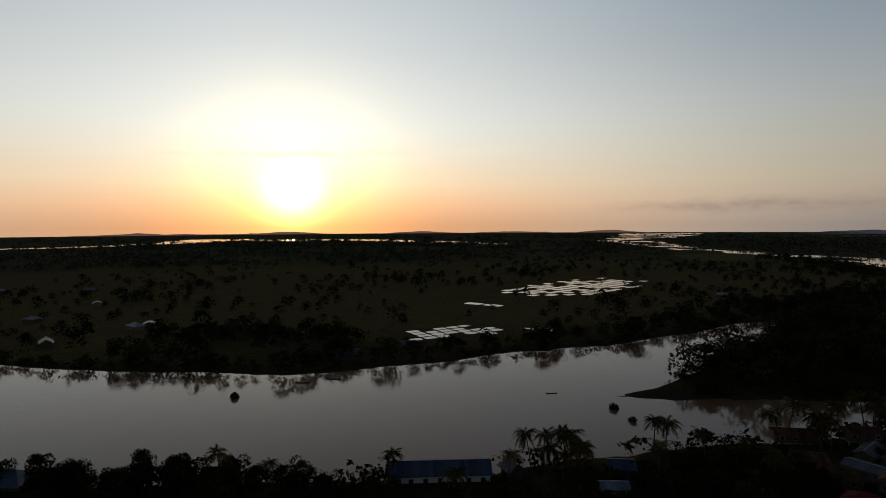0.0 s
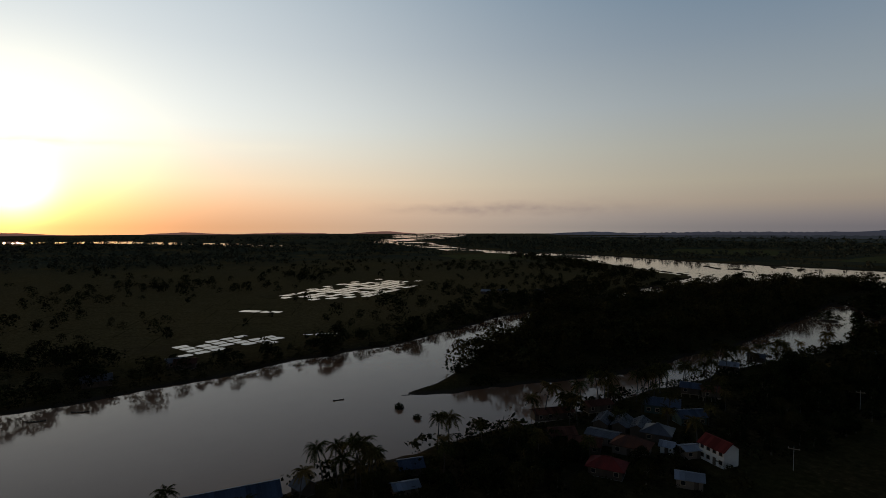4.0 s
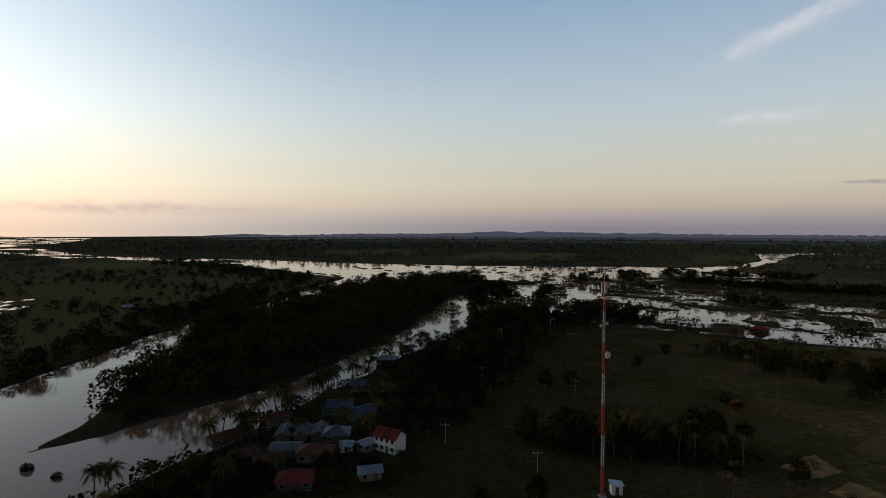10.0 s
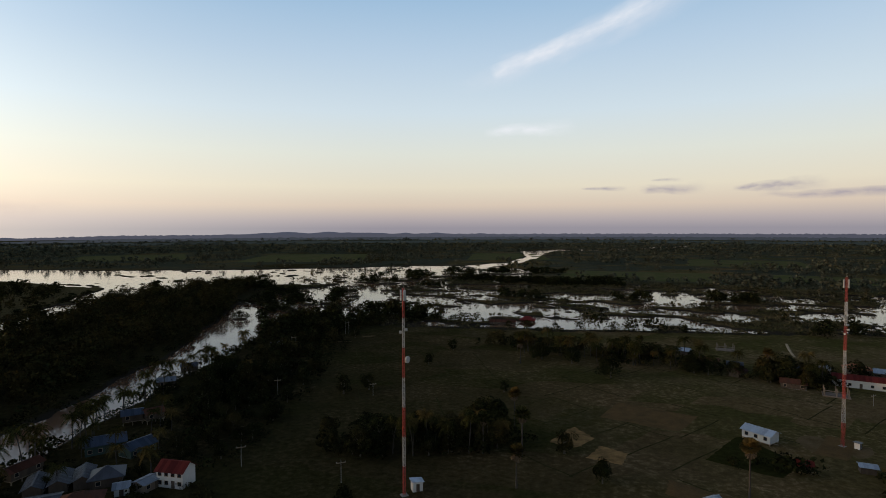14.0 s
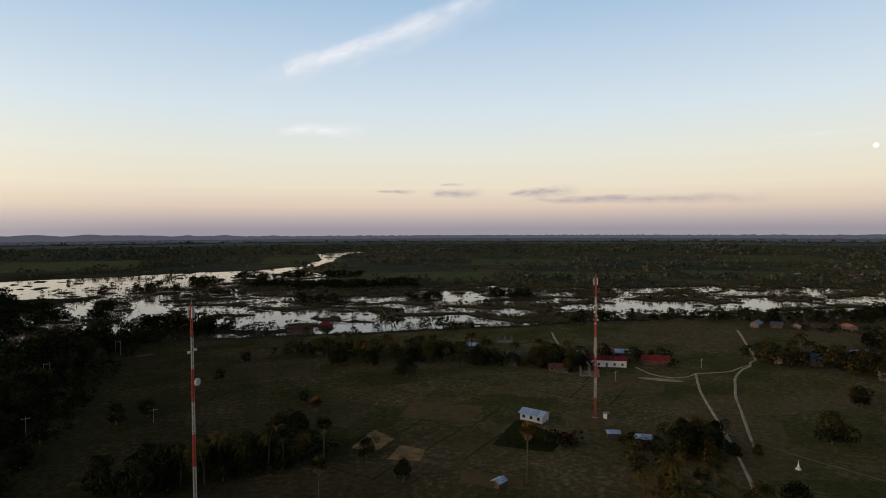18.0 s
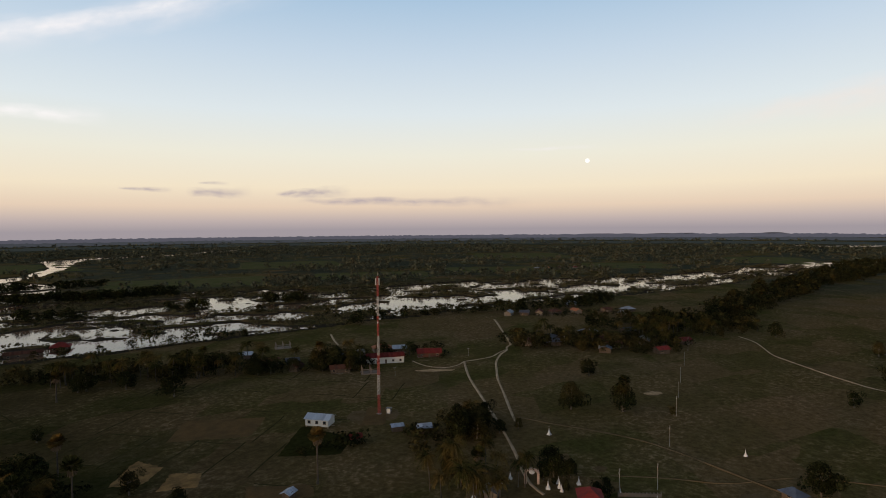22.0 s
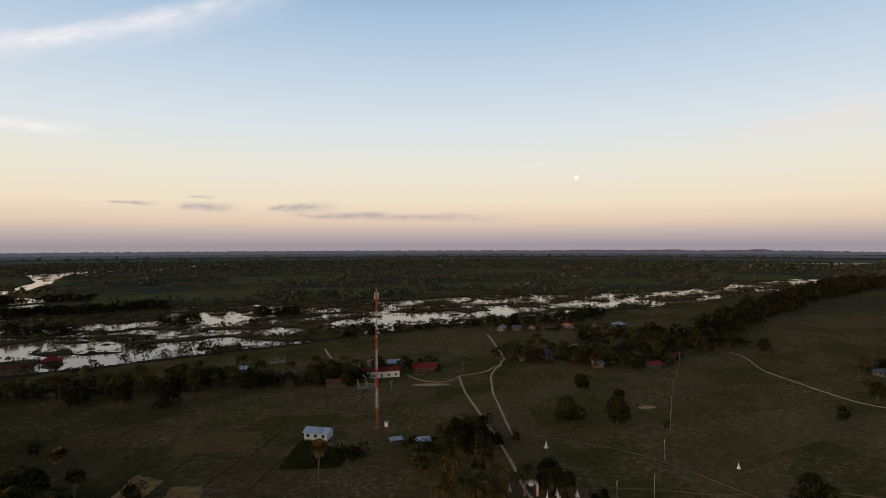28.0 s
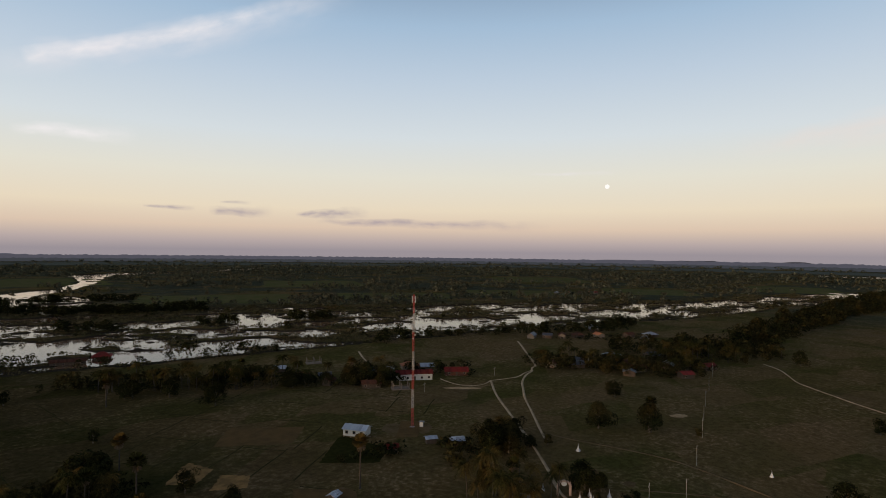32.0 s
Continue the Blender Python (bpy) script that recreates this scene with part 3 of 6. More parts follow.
def coconut_palm(seed, tall, lean, label):
    rng = np.random.default_rng(seed)
    root = new("coconut_palm")
    z = np.linspace(-0.4, tall, 8)
    path = np.stack([lean * (z / tall) ** 2, 0.25 * np.sin(z / tall * 3), z], 1)
    part("trunk", mesh_from("trunk", *tube(path, np.linspace(0.24, 0.13, 8), 7), PALM_BARK, True), None, root)
    leaves = []
    for k in range(34):
        v, f = frond(rng, rng.uniform(3.4, 4.8), rng.uniform(0.5, 0.95), rng.uniform(-0.15, 0.95), k * 2.4 + rng.uniform(0, 0.5), 1.05)
        leaves.append((v + path[-1], f))
    part("crown", mesh_from("crown", *join(leaves), PALM_LEAF), None, root)
    return tagged(root, label, "palm tree")


def sugar_palm(seed, tall, label):
    """A toddy palm: straight stem, round head of stiff fans, dead fans hanging below."""
    rng = np.random.default_rng(seed)
    root = new("sugar_palm")
    z = np.linspace(-0.4, tall, 6)
    part("trunk", mesh_from("trunk", *tube(np.stack([0.06 * z * 0, 0 * z, z], 1), (0.34, 0.27, 0.22, 0.2, 0.2, 0.16), 8), PALM_BARK, True), None, root)
    for name, count, low, high, mat in (("crown", 30, -0.25, 1.0, PALM_LEAF), ("dead_fan", 5, -1.1, -0.75, material("dry_palm", (0.075, 0.050, 0.026), 0.9))):
        fans = []
        for k in range(count):
            a, e = k * 2.399, math.asin(max(-1, min(1, rng.uniform(low, high) * 0.95)))
            d = np.array([math.cos(a) * math.cos(e), math.sin(a) * math.cos(e), math.sin(e)])
            side = np.cross(d, (0, 0, 1.0))
            side /= np.linalg.norm(side) + 1e-9
            top = np.cross(side, d)
            hub, r = np.array([0, 0, tall]) + d * 1.15, rng.uniform(1.1, 1.45)
            for j in range(7):
                b0, b1 = (radians(-105 + 30 * j), radians(-105 + 30 * j + 24))
                p0, p1 = [hub + r * (d * math.cos(b) + side * math.sin(b)) + top * 0.12 * (-1) ** j for b in (b0, b1)]
                fans.append((np.array([hub - d * 0.5, p0, (p0 + p1) / 2 + d * 0.18, p1]), np.array([[0, 1, 2, 3]])))
        if name == "crown":
            part(name, mesh_from(name, *join(fans), mat), None, root)
        else:
            for k in range(count):
                part(name, mesh_from(name, *join(fans[7 * k:7 * k + 7]), mat), None, root, "brown hanging dead fan leaf")
    return tagged(root, label, "palm tree")


def place(ob, x, y, turn=0.0, size=1.0, lift=0.0):
    z = land_height(x, y) + lift
    return Matrix.Translation((x, y, z)) @ Matrix.Rotation(turn, 4, "Z") @ Matrix.Diagonal((size, size, size, 1))


class Stand:
    """Models of one kind of plant; the first uses take the models themselves, the rest are copies."""

    def __init__(self, models, group):
        self.models, self.used = models, set()
        for m in models:
            tagged(m, group=group)

    def put(self, i, x, y, turn, size):
        m = self.models[i % len(self.models)]
        at = place(m, x, y, turn, size)
        if m.name in self.used:
            return copy_thing(m, place(m, x, y, turn, size / m.scale.x))
        self.used.add(m.name)
        m.matrix_basis = at
        return m


TREES = Stand([broad_tree(100 + k, h, w, n, label) for k, (h, w, n, label) in enumerate((
    (10, 4.2, 950, "broad dark green leafy tree on open pasture"), (8, 3.6, 850, "round dark green tree with dense leaves"),
    (12, 4.8, 1100, "tall spreading green tree with uneven crown"), (7, 3.0, 750, "small bushy green tree"),
    (11, 3.2, 850, "slender green tree with narrow crown"), (9, 5.0, 1000, "wide low dark green tree"),
    (13, 4.4, 1100, "tall olive green tree with open crown")))], "trees near the village")
COCONUTS = Stand([coconut_palm(200 + k, h, lean, label) for k, (h, lean, label) in enumerate((
    (11, 1.2, "tall coconut palm with leaning pale trunk"), (9, 0.6, "coconut palm with drooping green fronds"),
    (12.5, 2.0, "tall curved coconut palm"), (8, -0.8, "short coconut palm with full crown")))], "coconut palms")
SUGARS = Stand([sugar_palm(300 + k, h, "straight sugar palm with round fan-leaf crown") for k, h in enumerate((11.5, 9.5, 13))], "sugar palms")

PLANT_RNG = np.random.default_rng(7)


def scatter(line, per_ha, gap=0.8, rng=PLANT_RNG, keep=None):
    """Places along a line of (x, y, half width), on land, at so many a hectare."""
    a = np.array(line, float)
    x0, y0 = (a[:, :2] - a[:, 2:]).min(0)
    x1, y1 = (a[:, :2] + a[:, 2:]).max(0)
    n = int((x1 - x0) * (y1 - y0) / 1e4 * per_ha)
    x, y = rng.uniform(x0, x1, n), rng.uniform(y0, y1, n)
    ok = (reach(x, y, line) < 0) & (shore(x, y) > gap)
    if keep is not None:
        ok &= keep(x, y)
    return np.stack([x[ok], y[ok]], 1)


# single trees on the pasture
FIELD_TREES = [(94, 238, 5, .95), (85, 265, 1, 1.0), (73, 276, 1, 1.0), (185, 104, 2, .85), (195, 88, 0, 1.1), (234, 121, 3, 1.0), (239, 126, 3, .8), (391, 74, 1, 1.1),
               (303, 14, 1, .95), (256, 23, 3, .8), (53, 139, 0, .58), (-22, 225, 3, 1), (-12, 229, 3, .9), (15, 270, 3, .7),
               (43, 222, 3, .6), (70, 277, 1, .8), (94, 303, 1, .8), (-26, 341, 3, .9), (155, 108, 3, .5), (372, 13, 1, .9), (382, 6, 3, .9), (366, 22, 3, 1.0),
               (203, 72, 3, .45), (30, 300, 3, .8), (120, 268, 3, .7), (-13, 128, 0, .62), (-25, 122, 3, .7), (129, 79, 0, .62), (49, 159, 3, .85), (164, 22, 2, .72), (132.5, 82, 5, .75)]
for i, (x, y, kind, size) in enumerate(FIELD_TREES):
    TREES.put(kind, x, y, i * 1.7, size * 1.18)
for i, (x, y) in enumerate([(25, 161), (30, 138), (84.7, 126), (36, 158), (112, 92), (38, 178), (195.5, 87.5), (60, 268), (118, 262), (163, 232)]):
    SUGARS.put(i, x, y, i * 2.1, 0.92 + 0.05 * (i % 4))

# copses, village gardens and river banks with trees of their own
GROVES = [
    ([(-18, 170, 6), (-2, 167, 7), (16, 164, 8), (32, 170, 8)], 260, 0.65, 1.05), ([(128, 124, 5), (142, 117, 9), (150, 124, 6)], 330, 0.62, 0.98), ([(104, 97, 5), (109, 103, 5)], 220, 0.45, 0.7), ([(127, 79, 2), (131, 76, 2)], 900, 0.4, 0.6), ([(-92, 140, 7), (-82, 160, 7), (-86, 186, 6)], 30, 0.3, 0.45),
    ([(60, 312, 11), (110, 278, 14), (150, 242, 13), (174, 216, 8)], 150, 0.6, 1.05), ([(205, 230, 4), (234, 208, 5)], 170, 0.5, 0.85),
    ([(289, 192, 11), (308, 160, 18), (332, 118, 12)], 140, 0.55, 0.95), ([(-66, 205, 11), (-66, 245, 16), (-64, 290, 17), (-56, 332, 14)], 160, 0.6, 1.05),
    ([(-152, -90, 10), (-131, -28, 8), (-121, 12, 4)], 250, 0.6, 1.0), ([(-112, -70, 12), (-100, -12, 11), (-98, 20, 4)], 170, 0.6, 0.95), ([(-94, 46, 4), (-86, 66, 6), (-80, 100, 9)], 190, 0.5, 0.85),
    ([(345, 132, 12), (374, 108, 14), (402, 98, 14), (430, 100, 12)], 150, 0.6, 1.15), ([(360, 22, 5), (384, 6, 6)], 160, 0.5, 0.8),
    ([(-45, 362, 8), (-22, 392, 10), (4, 402, 8), (28, 388, 6)], 130, 0.6, 1.0), ([(-62, 165, 5), (-60, 182, 8)], 160, 0.4, 0.65), ([(268, 178, 8), (288, 140, 10), (312, 110, 8)], 200, 0.4, 0.7), ([(-112, 124, 3), (-104, 170, 3)], 80, 0.3, 0.5),
]
TREE_SPOTS = []
for line, per_ha, low, high in GROVES:
    for x, y in scatter(line, per_ha):
        TREE_SPOTS.append((x, y, int(PLANT_RNG.integers(0, 7)), PLANT_RNG.uniform(0, 6.28), PLANT_RNG.uniform(low, high)))
for k, (x, y, size) in enumerate([(-110, 97, .85), (-108.5, 100, .95), (-108, 62, .8), (-105, 65, .9), (-103.5, 68, 1.0), (-102, 72, .9), (-106, 70, .85), (-104, 74, .8), (-109, 66, .8), (-118, 31, .75), (-100, 69, .85)]):
    COCONUTS.put(k, x, y, k * 1.9, size)
PALM_BELTS = [
    ([(-107, 128, 4), (-104, 170, 5), (-102, 205, 5), (-96, 250, 4), (-91, 290, 4), (-88, 330, 4)], 330), 
    ([(-92, 150, 9), (-78, 200, 9)], 34), ([(2, 167, 7), (20, 168, 8), (30, 171, 7)], 300), ([(70, 298, 10), (150, 248, 13), (176, 216, 8)], 190), ([(100, 92, 7), (113, 102, 6), (120, 70, 3)], 200), ([(150, 124, 5), (158, 116, 3)], 200),
    ([(295, 185, 14), (325, 130, 15)], 90), ([(352, 140, 12), (378, 108, 14), (402, 98, 12)], 130), ([(104, 84, 5), (112, 88, 5)], 420), ([(-138, -40, 8), (-122, 15, 6)], 60), ([(225, 212, 7), (236, 204, 4)], 60), ([(-72, 250, 10), (-66, 300, 10)], 40),
]
for line, per_ha in PALM_BELTS:
    for x, y in scatter(line, per_ha):
        COCONUTS.put(int(PLANT_RNG.integers(0, 4)), x, y, PLANT_RNG.uniform(0, 6.28), PLANT_RNG.uniform(0.6, 1.02))


def wood(name, label, spots, tall, spread, clumps, size, mat=None, category="wood"):
    """Very many trees as one body of clumps, with a stem for each."""
    rng = np.random.default_rng(len(spots))
    if not len(spots):
        return
    models = [crown_cards(np.random.default_rng(k), 1.0, 0.42 * spread, clumps, size, 6) for k in range(12)]
    z = height(spots[:, 0], spots[:, 1])
    out = []
    for (x, y), h in zip(spots, z):
        s, a = tall * (rng.uniform(0.45, 1.0) if rng.random() < 0.72 else rng.uniform(1.0, 1.5)), rng.uniform(0, 6.28)
        v = models[int(rng.integers(0, 12))] * (s * rng.uniform(0.85, 1.3), s * rng.uniform(0.85, 1.3), s)
        c, n = math.cos(a), math.sin(a)
        out.append(np.stack([v[:, 0] * c - v[:, 1] * n + x, v[:, 0] * n + v[:, 1] * c + y, v[:, 2] + h - 0.05 * s], 1))
    verts = np.concatenate(out)
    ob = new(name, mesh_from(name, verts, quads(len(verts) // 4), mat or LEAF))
    tagged(ob, label, category, kind="stuff")


def patches(scale, level, seed):
    return lambda x, y: fbm(x / scale, y / scale, seed, 3) > level


ISLAND_WOOD = [(-157, 146, 4), (-160, 168, 17), (-164, 200, 33), (-171, 240, 41), (-187, 300, 56), (-192, 360, 61), (-198, 440, 61), (-204, 520, 53), (-198, 600, 40), (-172, 655, 24)]
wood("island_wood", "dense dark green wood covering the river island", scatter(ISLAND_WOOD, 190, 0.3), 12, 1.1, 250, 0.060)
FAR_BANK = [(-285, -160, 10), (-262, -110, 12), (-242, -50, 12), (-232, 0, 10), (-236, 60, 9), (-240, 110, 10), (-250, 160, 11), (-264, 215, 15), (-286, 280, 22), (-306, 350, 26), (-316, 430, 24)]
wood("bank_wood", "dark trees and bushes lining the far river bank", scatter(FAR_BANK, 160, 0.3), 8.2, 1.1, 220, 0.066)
WEST = [(-420, -330, 170), (-430, -60, 185), (-450, 150, 190), (-480, 380, 180), (-520, 560, 150)]
wood("field_trees", "scattered trees among the fields across the river", scatter(WEST, 30, 4, keep=lambda x, y: (fbm(x / 60, y / 60, 91, 3) > 0.51) & np.all([in_plot(x, y, p, 8) > 0 for p in PADDIES], axis=0)), 9, 1.1, 170, 0.07)
wood("lone_trees", "lone trees across the river", scatter(WEST, 5, 4, keep=lambda x, y: np.all([in_plot(x, y, p, 4) > 0 for p in PADDIES], axis=0)), 9, 1.0, 120, 0.09)
WEST_GROVE = [(-262, -55, 18), (-300, -40, 30), (-290, 15, 24), (-262, 30, 14)]
wood("west_grove", "dark grove of leafy trees behind the far river bank", scatter(WEST_GROVE, 150, 1.0), 8.5, 1.15, 200, 0.068)
MID_WEST = [(-640, -260, 130), (-690, 0, 150), (-720, 250, 150), (-720, 480, 150), (-640, 690, 110)]
wood("mid_field_trees", "trees in clumps over the wide western fields", scatter(MID_WEST, 13, 3, keep=lambda x, y: fbm(x / 70, y / 70, 93, 3) > 0.47), 7, 1.15, 60, 0.12)
CORNER = [(-340, 470, 30), (-350, 550, 30), (-385, 620, 30), (-470, 670, 30), (-580, 730, 28), (-760, 820, 30)]
wood("corner_wood", "dark trees along the bend of the great river", scatter(CORNER, 75, 0.5), 8, 1.1, 80, 0.115)
EAST_LINE = [(360, 170, 14), (385, 140, 16), (420, 118, 16), (480, 118, 16), (600, 120, 20), (740, 114, 24), (880, 97, 30), (1040, 85, 40), (1250, 40, 50)]
wood("tree_line", "long belt of trees along the pasture's edge", scatter(EAST_LINE, 150), 11, 1.0, 150, 0.085)
SHORE_TREES = [(-58, 345, 10), (-30, 390, 17), (-10, 432, 16), (12, 410, 12), (38, 388, 7), (80, 370, 5), (130, 352, 4), (180, 335, 3)]
wood("shore_trees", "trees and bushes along the rapids", scatter(SHORE_TREES, 240, 0.4), 9, 1.1, 170, 0.08)
BACK_SHORE = [(255, 315, 5), (300, 318, 6), (345, 290, 7), (380, 262, 9), (440, 235, 14), (500, 240, 12)]
wood("back_shore_trees", "trees along the rapids behind the village", scatter(BACK_SHORE, 220), 9, 1.1, 150, 0.09)


BELTS = [([(56, 316, 12), (110, 280, 15), (150, 244, 14), (178, 212, 8)], 190), ([(285, 194, 14), (308, 160, 21), (334, 116, 14)], 140), ([(-64, 205, 14), (-62, 250, 19), (-60, 300, 20), (-52, 340, 15)], 260),
         ([(-154, -95, 12), (-130, -28, 9), (-112, 26, 6)], 330), ([(-106, 66, 5), (-101, 90, 8), (-98, 120, 9)], 330), ([(118, 120, 6), (140, 120, 12), (156, 122, 5)], 330), ([(96, 145, 3), (112, 140, 3), (130, 133, 4)], 620), ([(-20, 170, 7), (0, 168, 9), (18, 166, 10), (36, 174, 8)], 320), ([(-100, 205, 4), (-96, 250, 4), (-88, 300, 5), (-76, 340, 5)], 260)]
for line, per_ha in BELTS:
    wood("garden_bushes", "dark bushes and small trees between the houses", scatter(line, per_ha), 3.8, 1.9, 60, 0.16)


fringe_rng = np.random.default_rng(44)
fx, fy = fringe_rng.uniform(-340, -40, 16000), fringe_rng.uniform(-190, 620, 16000)
fs = shore(fx, fy)
fringe = (fs > 0.1) & (fs < 3.6) & (reach(fx, fy, [(-162, 120, 12), (-158, 132, 8)]) > 0) & ((fx < -180) | (fy > 150) | (fringe_rng.uniform(0, 1, 16000) < 0.6))
wood("bank_bushes", "bushes overhanging the river banks", np.stack([fx[fringe], fy[fringe]], 1)[:3000], 4.2, 2.0, 60, 0.15)


def far_spots(n, near, far, keep, seed):
    rng = np.random.default_rng(seed)
    r = near * (far / near) ** rng.uniform(0, 1, n)
    a = np.radians(rng.uniform(-122, 99, n))
    x, y = np.sin(a) * r, np.cos(a) * r
    ok = (shore(x, y) > 3) & (reach(x, y, RAPIDS) > 2) & keep(x, y)
    for cx, cy, a, b, turn in MEADOWS:
        ok &= in_plot(x, y, (cx, cy, 2 * a, 2 * b, turn), 0) > 0
    return np.stack([x[ok], y[ok]], 1)


def back_country(x, y):
    """All that lies past the rapids, the great river and the western fields."""
    north = (y > 880 + 0.02 * x) | (reach(x, y, GREAT_RIVER) < 140) & (y > 880)
    east = (x > 160) & (y > 470 - 0.34 * (x - 350)) | (x > 1000)
    west = (x < -880) & (y < 1000)
    return (north | east | west)


wood("far_woods", "wide dark woods reaching to the horizon", far_spots(18500, 480, 2000, lambda x, y: back_country(x, y) & (fbm(x / 150, y / 150, 61, 3) > 0.43), 5), 10, 1.15, 24, 0.20, HAZED_LEAF)
wood("horizon_woods", "dark woods along the horizon", far_spots(8000, 1600, 3200, lambda x, y: fbm(x / 500, y / 500, 63, 3) > 0.36, 6), 12, 1.7, 12, 0.30, HAZED_LEAF)
wood("middle_copses", "loose trees in clearings past the rapids", far_spots(2600, 480, 1900, back_country, 9), 8, 1.1, 26, 0.2, HAZED_LEAF)

# scrub on the bars of the rapids
rng_bars = np.random.default_rng(12)
bx, by = rng_bars.uniform(-140, 1150, 110000), rng_bars.uniform(-120, 950, 110000)
bar_v = shore(bx, by)
on_bar = (reach(bx, by, RAPIDS) < 6) & (bar_v > 0.4) | (bar_v > 0.3) & (by > 480) & (bx > -420) & (bx < 60) & (reach(bx, by, GREAT_RIVER) < 0)
pick = np.stack([bx[on_bar], by[on_bar]], 1)[:11500]
wood("river_scrub", "low brown-green scrub on rocky river bars", pick, 2.4, 2.0, 9, 0.32, SHRUB, "scrub")
tall_bar = pick[::55]
wood("river_trees", "small trees standing on the river bars", tall_bar, 5.0, 1.2, 90, 0.11)

islet_rng = np.random.default_rng(71)
islet = []
for cx, cy, a, b in ISLETS:
    n = int(a * b * 0.11) + 3
    t, r = islet_rng.uniform(0, 6.28, n), np.sqrt(islet_rng.uniform(0, 1, n)) * 0.95
    u, w = np.cos(t) * r * a, np.sin(t) * r * b
    k = radians(-27)
    islet.append(np.stack([cx + u * math.cos(k) - w * math.sin(k), cy + u * math.sin(k) + w * math.cos(k)], 1))
islet = np.concatenate(islet)
islet = islet[shore(islet[:, 0], islet[:, 1]) > 0.2]
wood("islet_trees", "dark rounded trees crowding the wooded river islets", islet, 9, 1.2, 130, 0.095)
BANK_MASS = [(-75, 340, 10), (-62, 385, 14), (-45, 420, 14), (-22, 445, 13), (8, 425, 12), (24, 404, 8)]
wood("spur_wood", "dense dark wood on the river spur", scatter(BANK_MASS, 240, 0.3), 10, 1.1, 160, 0.085)
# ---------------------------------------------------------------- building helpers
def box_into(bm, x0, y0, z0, x1, y1, z1, bevel=0.0):
    m = Matrix.Translation(((x0 + x1) / 2, (y0 + y1) / 2, (z0 + z1) / 2)) @ Matrix.Diagonal((x1 - x0, y1 - y0, z1 - z0, 1))
    made = bmesh.ops.create_cube(bm, size=1, matrix=m)
    if bevel:
        edges = list({e for v in made["verts"] for e in v.link_edges})
        bmesh.ops.bevel(bm, geom=edges, offset=bevel, segments=1, affect="EDGES")


def boxes(*rows, bevel=0.0):
    bm = bmesh.new()
    for r in rows:
        box_into(bm, *r, bevel=bevel)
    return bm


def beam_into(bm, a, b, r, sides=4, r2=None):
    a, b = Vector(a), Vector(b)
    d = b - a
    m = Matrix.Translation((a + b) / 2) @ d.to_track_quat("Z", "Y").to_matrix().to_4x4()
    bmesh.ops.create_cone(bm, cap_ends=True, segments=sides, radius1=r, radius2=r if r2 is None else r2, depth=d.length, matrix=m)


def lathe(profile, sides=12):
    """A turned solid from (radius, height) steps."""
    bm = bmesh.new()
    rings = []
    for r, z in profile:
        rings.append([bm.verts.new((r * math.cos(2 * math.pi * k / sides), r * math.sin(2 * math.pi * k / sides), z)) for k in range(sides)])
    for lo, hi in zip(rings[:-1], rings[1:]):
        for k in range(sides):
            bm.faces.new((lo[k], lo[(k + 1) % sides], hi[(k + 1) % sides], hi[k]))
    bm.faces.new(rings[-1])
    bm.faces.new(rings[0][::-1])
    return bm


def roof_metal(name, base, alt, rough=0.45):
    return material(name, base, rough, 0.28, 0.5, 5, 0.3, 0.0, alt, 0.2 if rough < 0.6 else 0.06, 0.3, (1, 0.25, 1))


BLUE_ROOF = roof_metal("blue_grey_sheet", (0.052, 0.066, 0.096), (0.032, 0.04, 0.056))
GREY_ROOF = roof_metal("zinc_sheet", (0.058, 0.061, 0.074), (0.034, 0.036, 0.042))
PALE_ROOF = roof_metal("pale_zinc_sheet", (0.33, 0.37, 0.43), (0.22, 0.25, 0.29), 0.4)
RUST_ROOF = roof_metal("rusty_sheet", (0.09, 0.036, 0.022), (0.045, 0.026, 0.02), 0.9)
RED_ROOF = roof_metal("red_tile", (0.155, 0.022, 0.018), (0.09, 0.018, 0.016), 0.7)
DARK_RED_ROOF = roof_metal("dark_red_tile", (0.105, 0.018, 0.015), (0.06, 0.015, 0.013), 0.8)
WORN_PALE_ROOF = roof_metal("worn_pale_sheet", (0.19, 0.21, 0.245), (0.12, 0.135, 0.155), 0.5)
ORANGE_ROOF = roof_metal("orange_tile", (0.34, 0.13, 0.06), (0.22, 0.09, 0.05), 0.8)
WHITE_WALL = material("white_plaster", (0.45, 0.43, 0.40), 0.85, 0.12, 0.4, 4, 0.2, alt=(0.40, 0.38, 0.35), spec=0.2)
CREAM_WALL = material("cream_plaster", (0.16, 0.12, 0.09), 0.85, 0.15, 0.4, 4, 0.2, alt=(0.13, 0.10, 0.075), spec=0.2)
WOOD_WALL = material("weathered_boards", (0.075, 0.052, 0.036), 0.9, 0.35, 0.8, 9, 0.5, axis_scale=(1, 1, 0.2))
GREEN_WALL = material("green_painted_wall", (0.035, 0.055, 0.046), 0.8, 0.2, 0.5, 5, 0.2)
CONCRETE = material("concrete", (0.26, 0.24, 0.21), 0.9, 0.2, 0.6, 6, 0.4)
DARK_GLASS = material("dark_glass", (0.015, 0.017, 0.02), 0.08, 0.1, spec=0.5)
FRAME = material("window_frame_paint", (0.30, 0.22, 0.15), 0.6)
TIMBER = material("bare_timber", (0.24, 0.18, 0.12), 0.9, 0.3, 1.0, 9, 0.4)
RED_PAINT = material("red_mast_paint", (0.27, 0.032, 0.02), 0.6, 0.2, 0.3, 4, 0.1, spec=0.4)
WHITE_PAINT = material("white_mast_paint", (0.32, 0.31, 0.29), 0.6, 0.15, 0.3, 4, 0.1, spec=0.4)
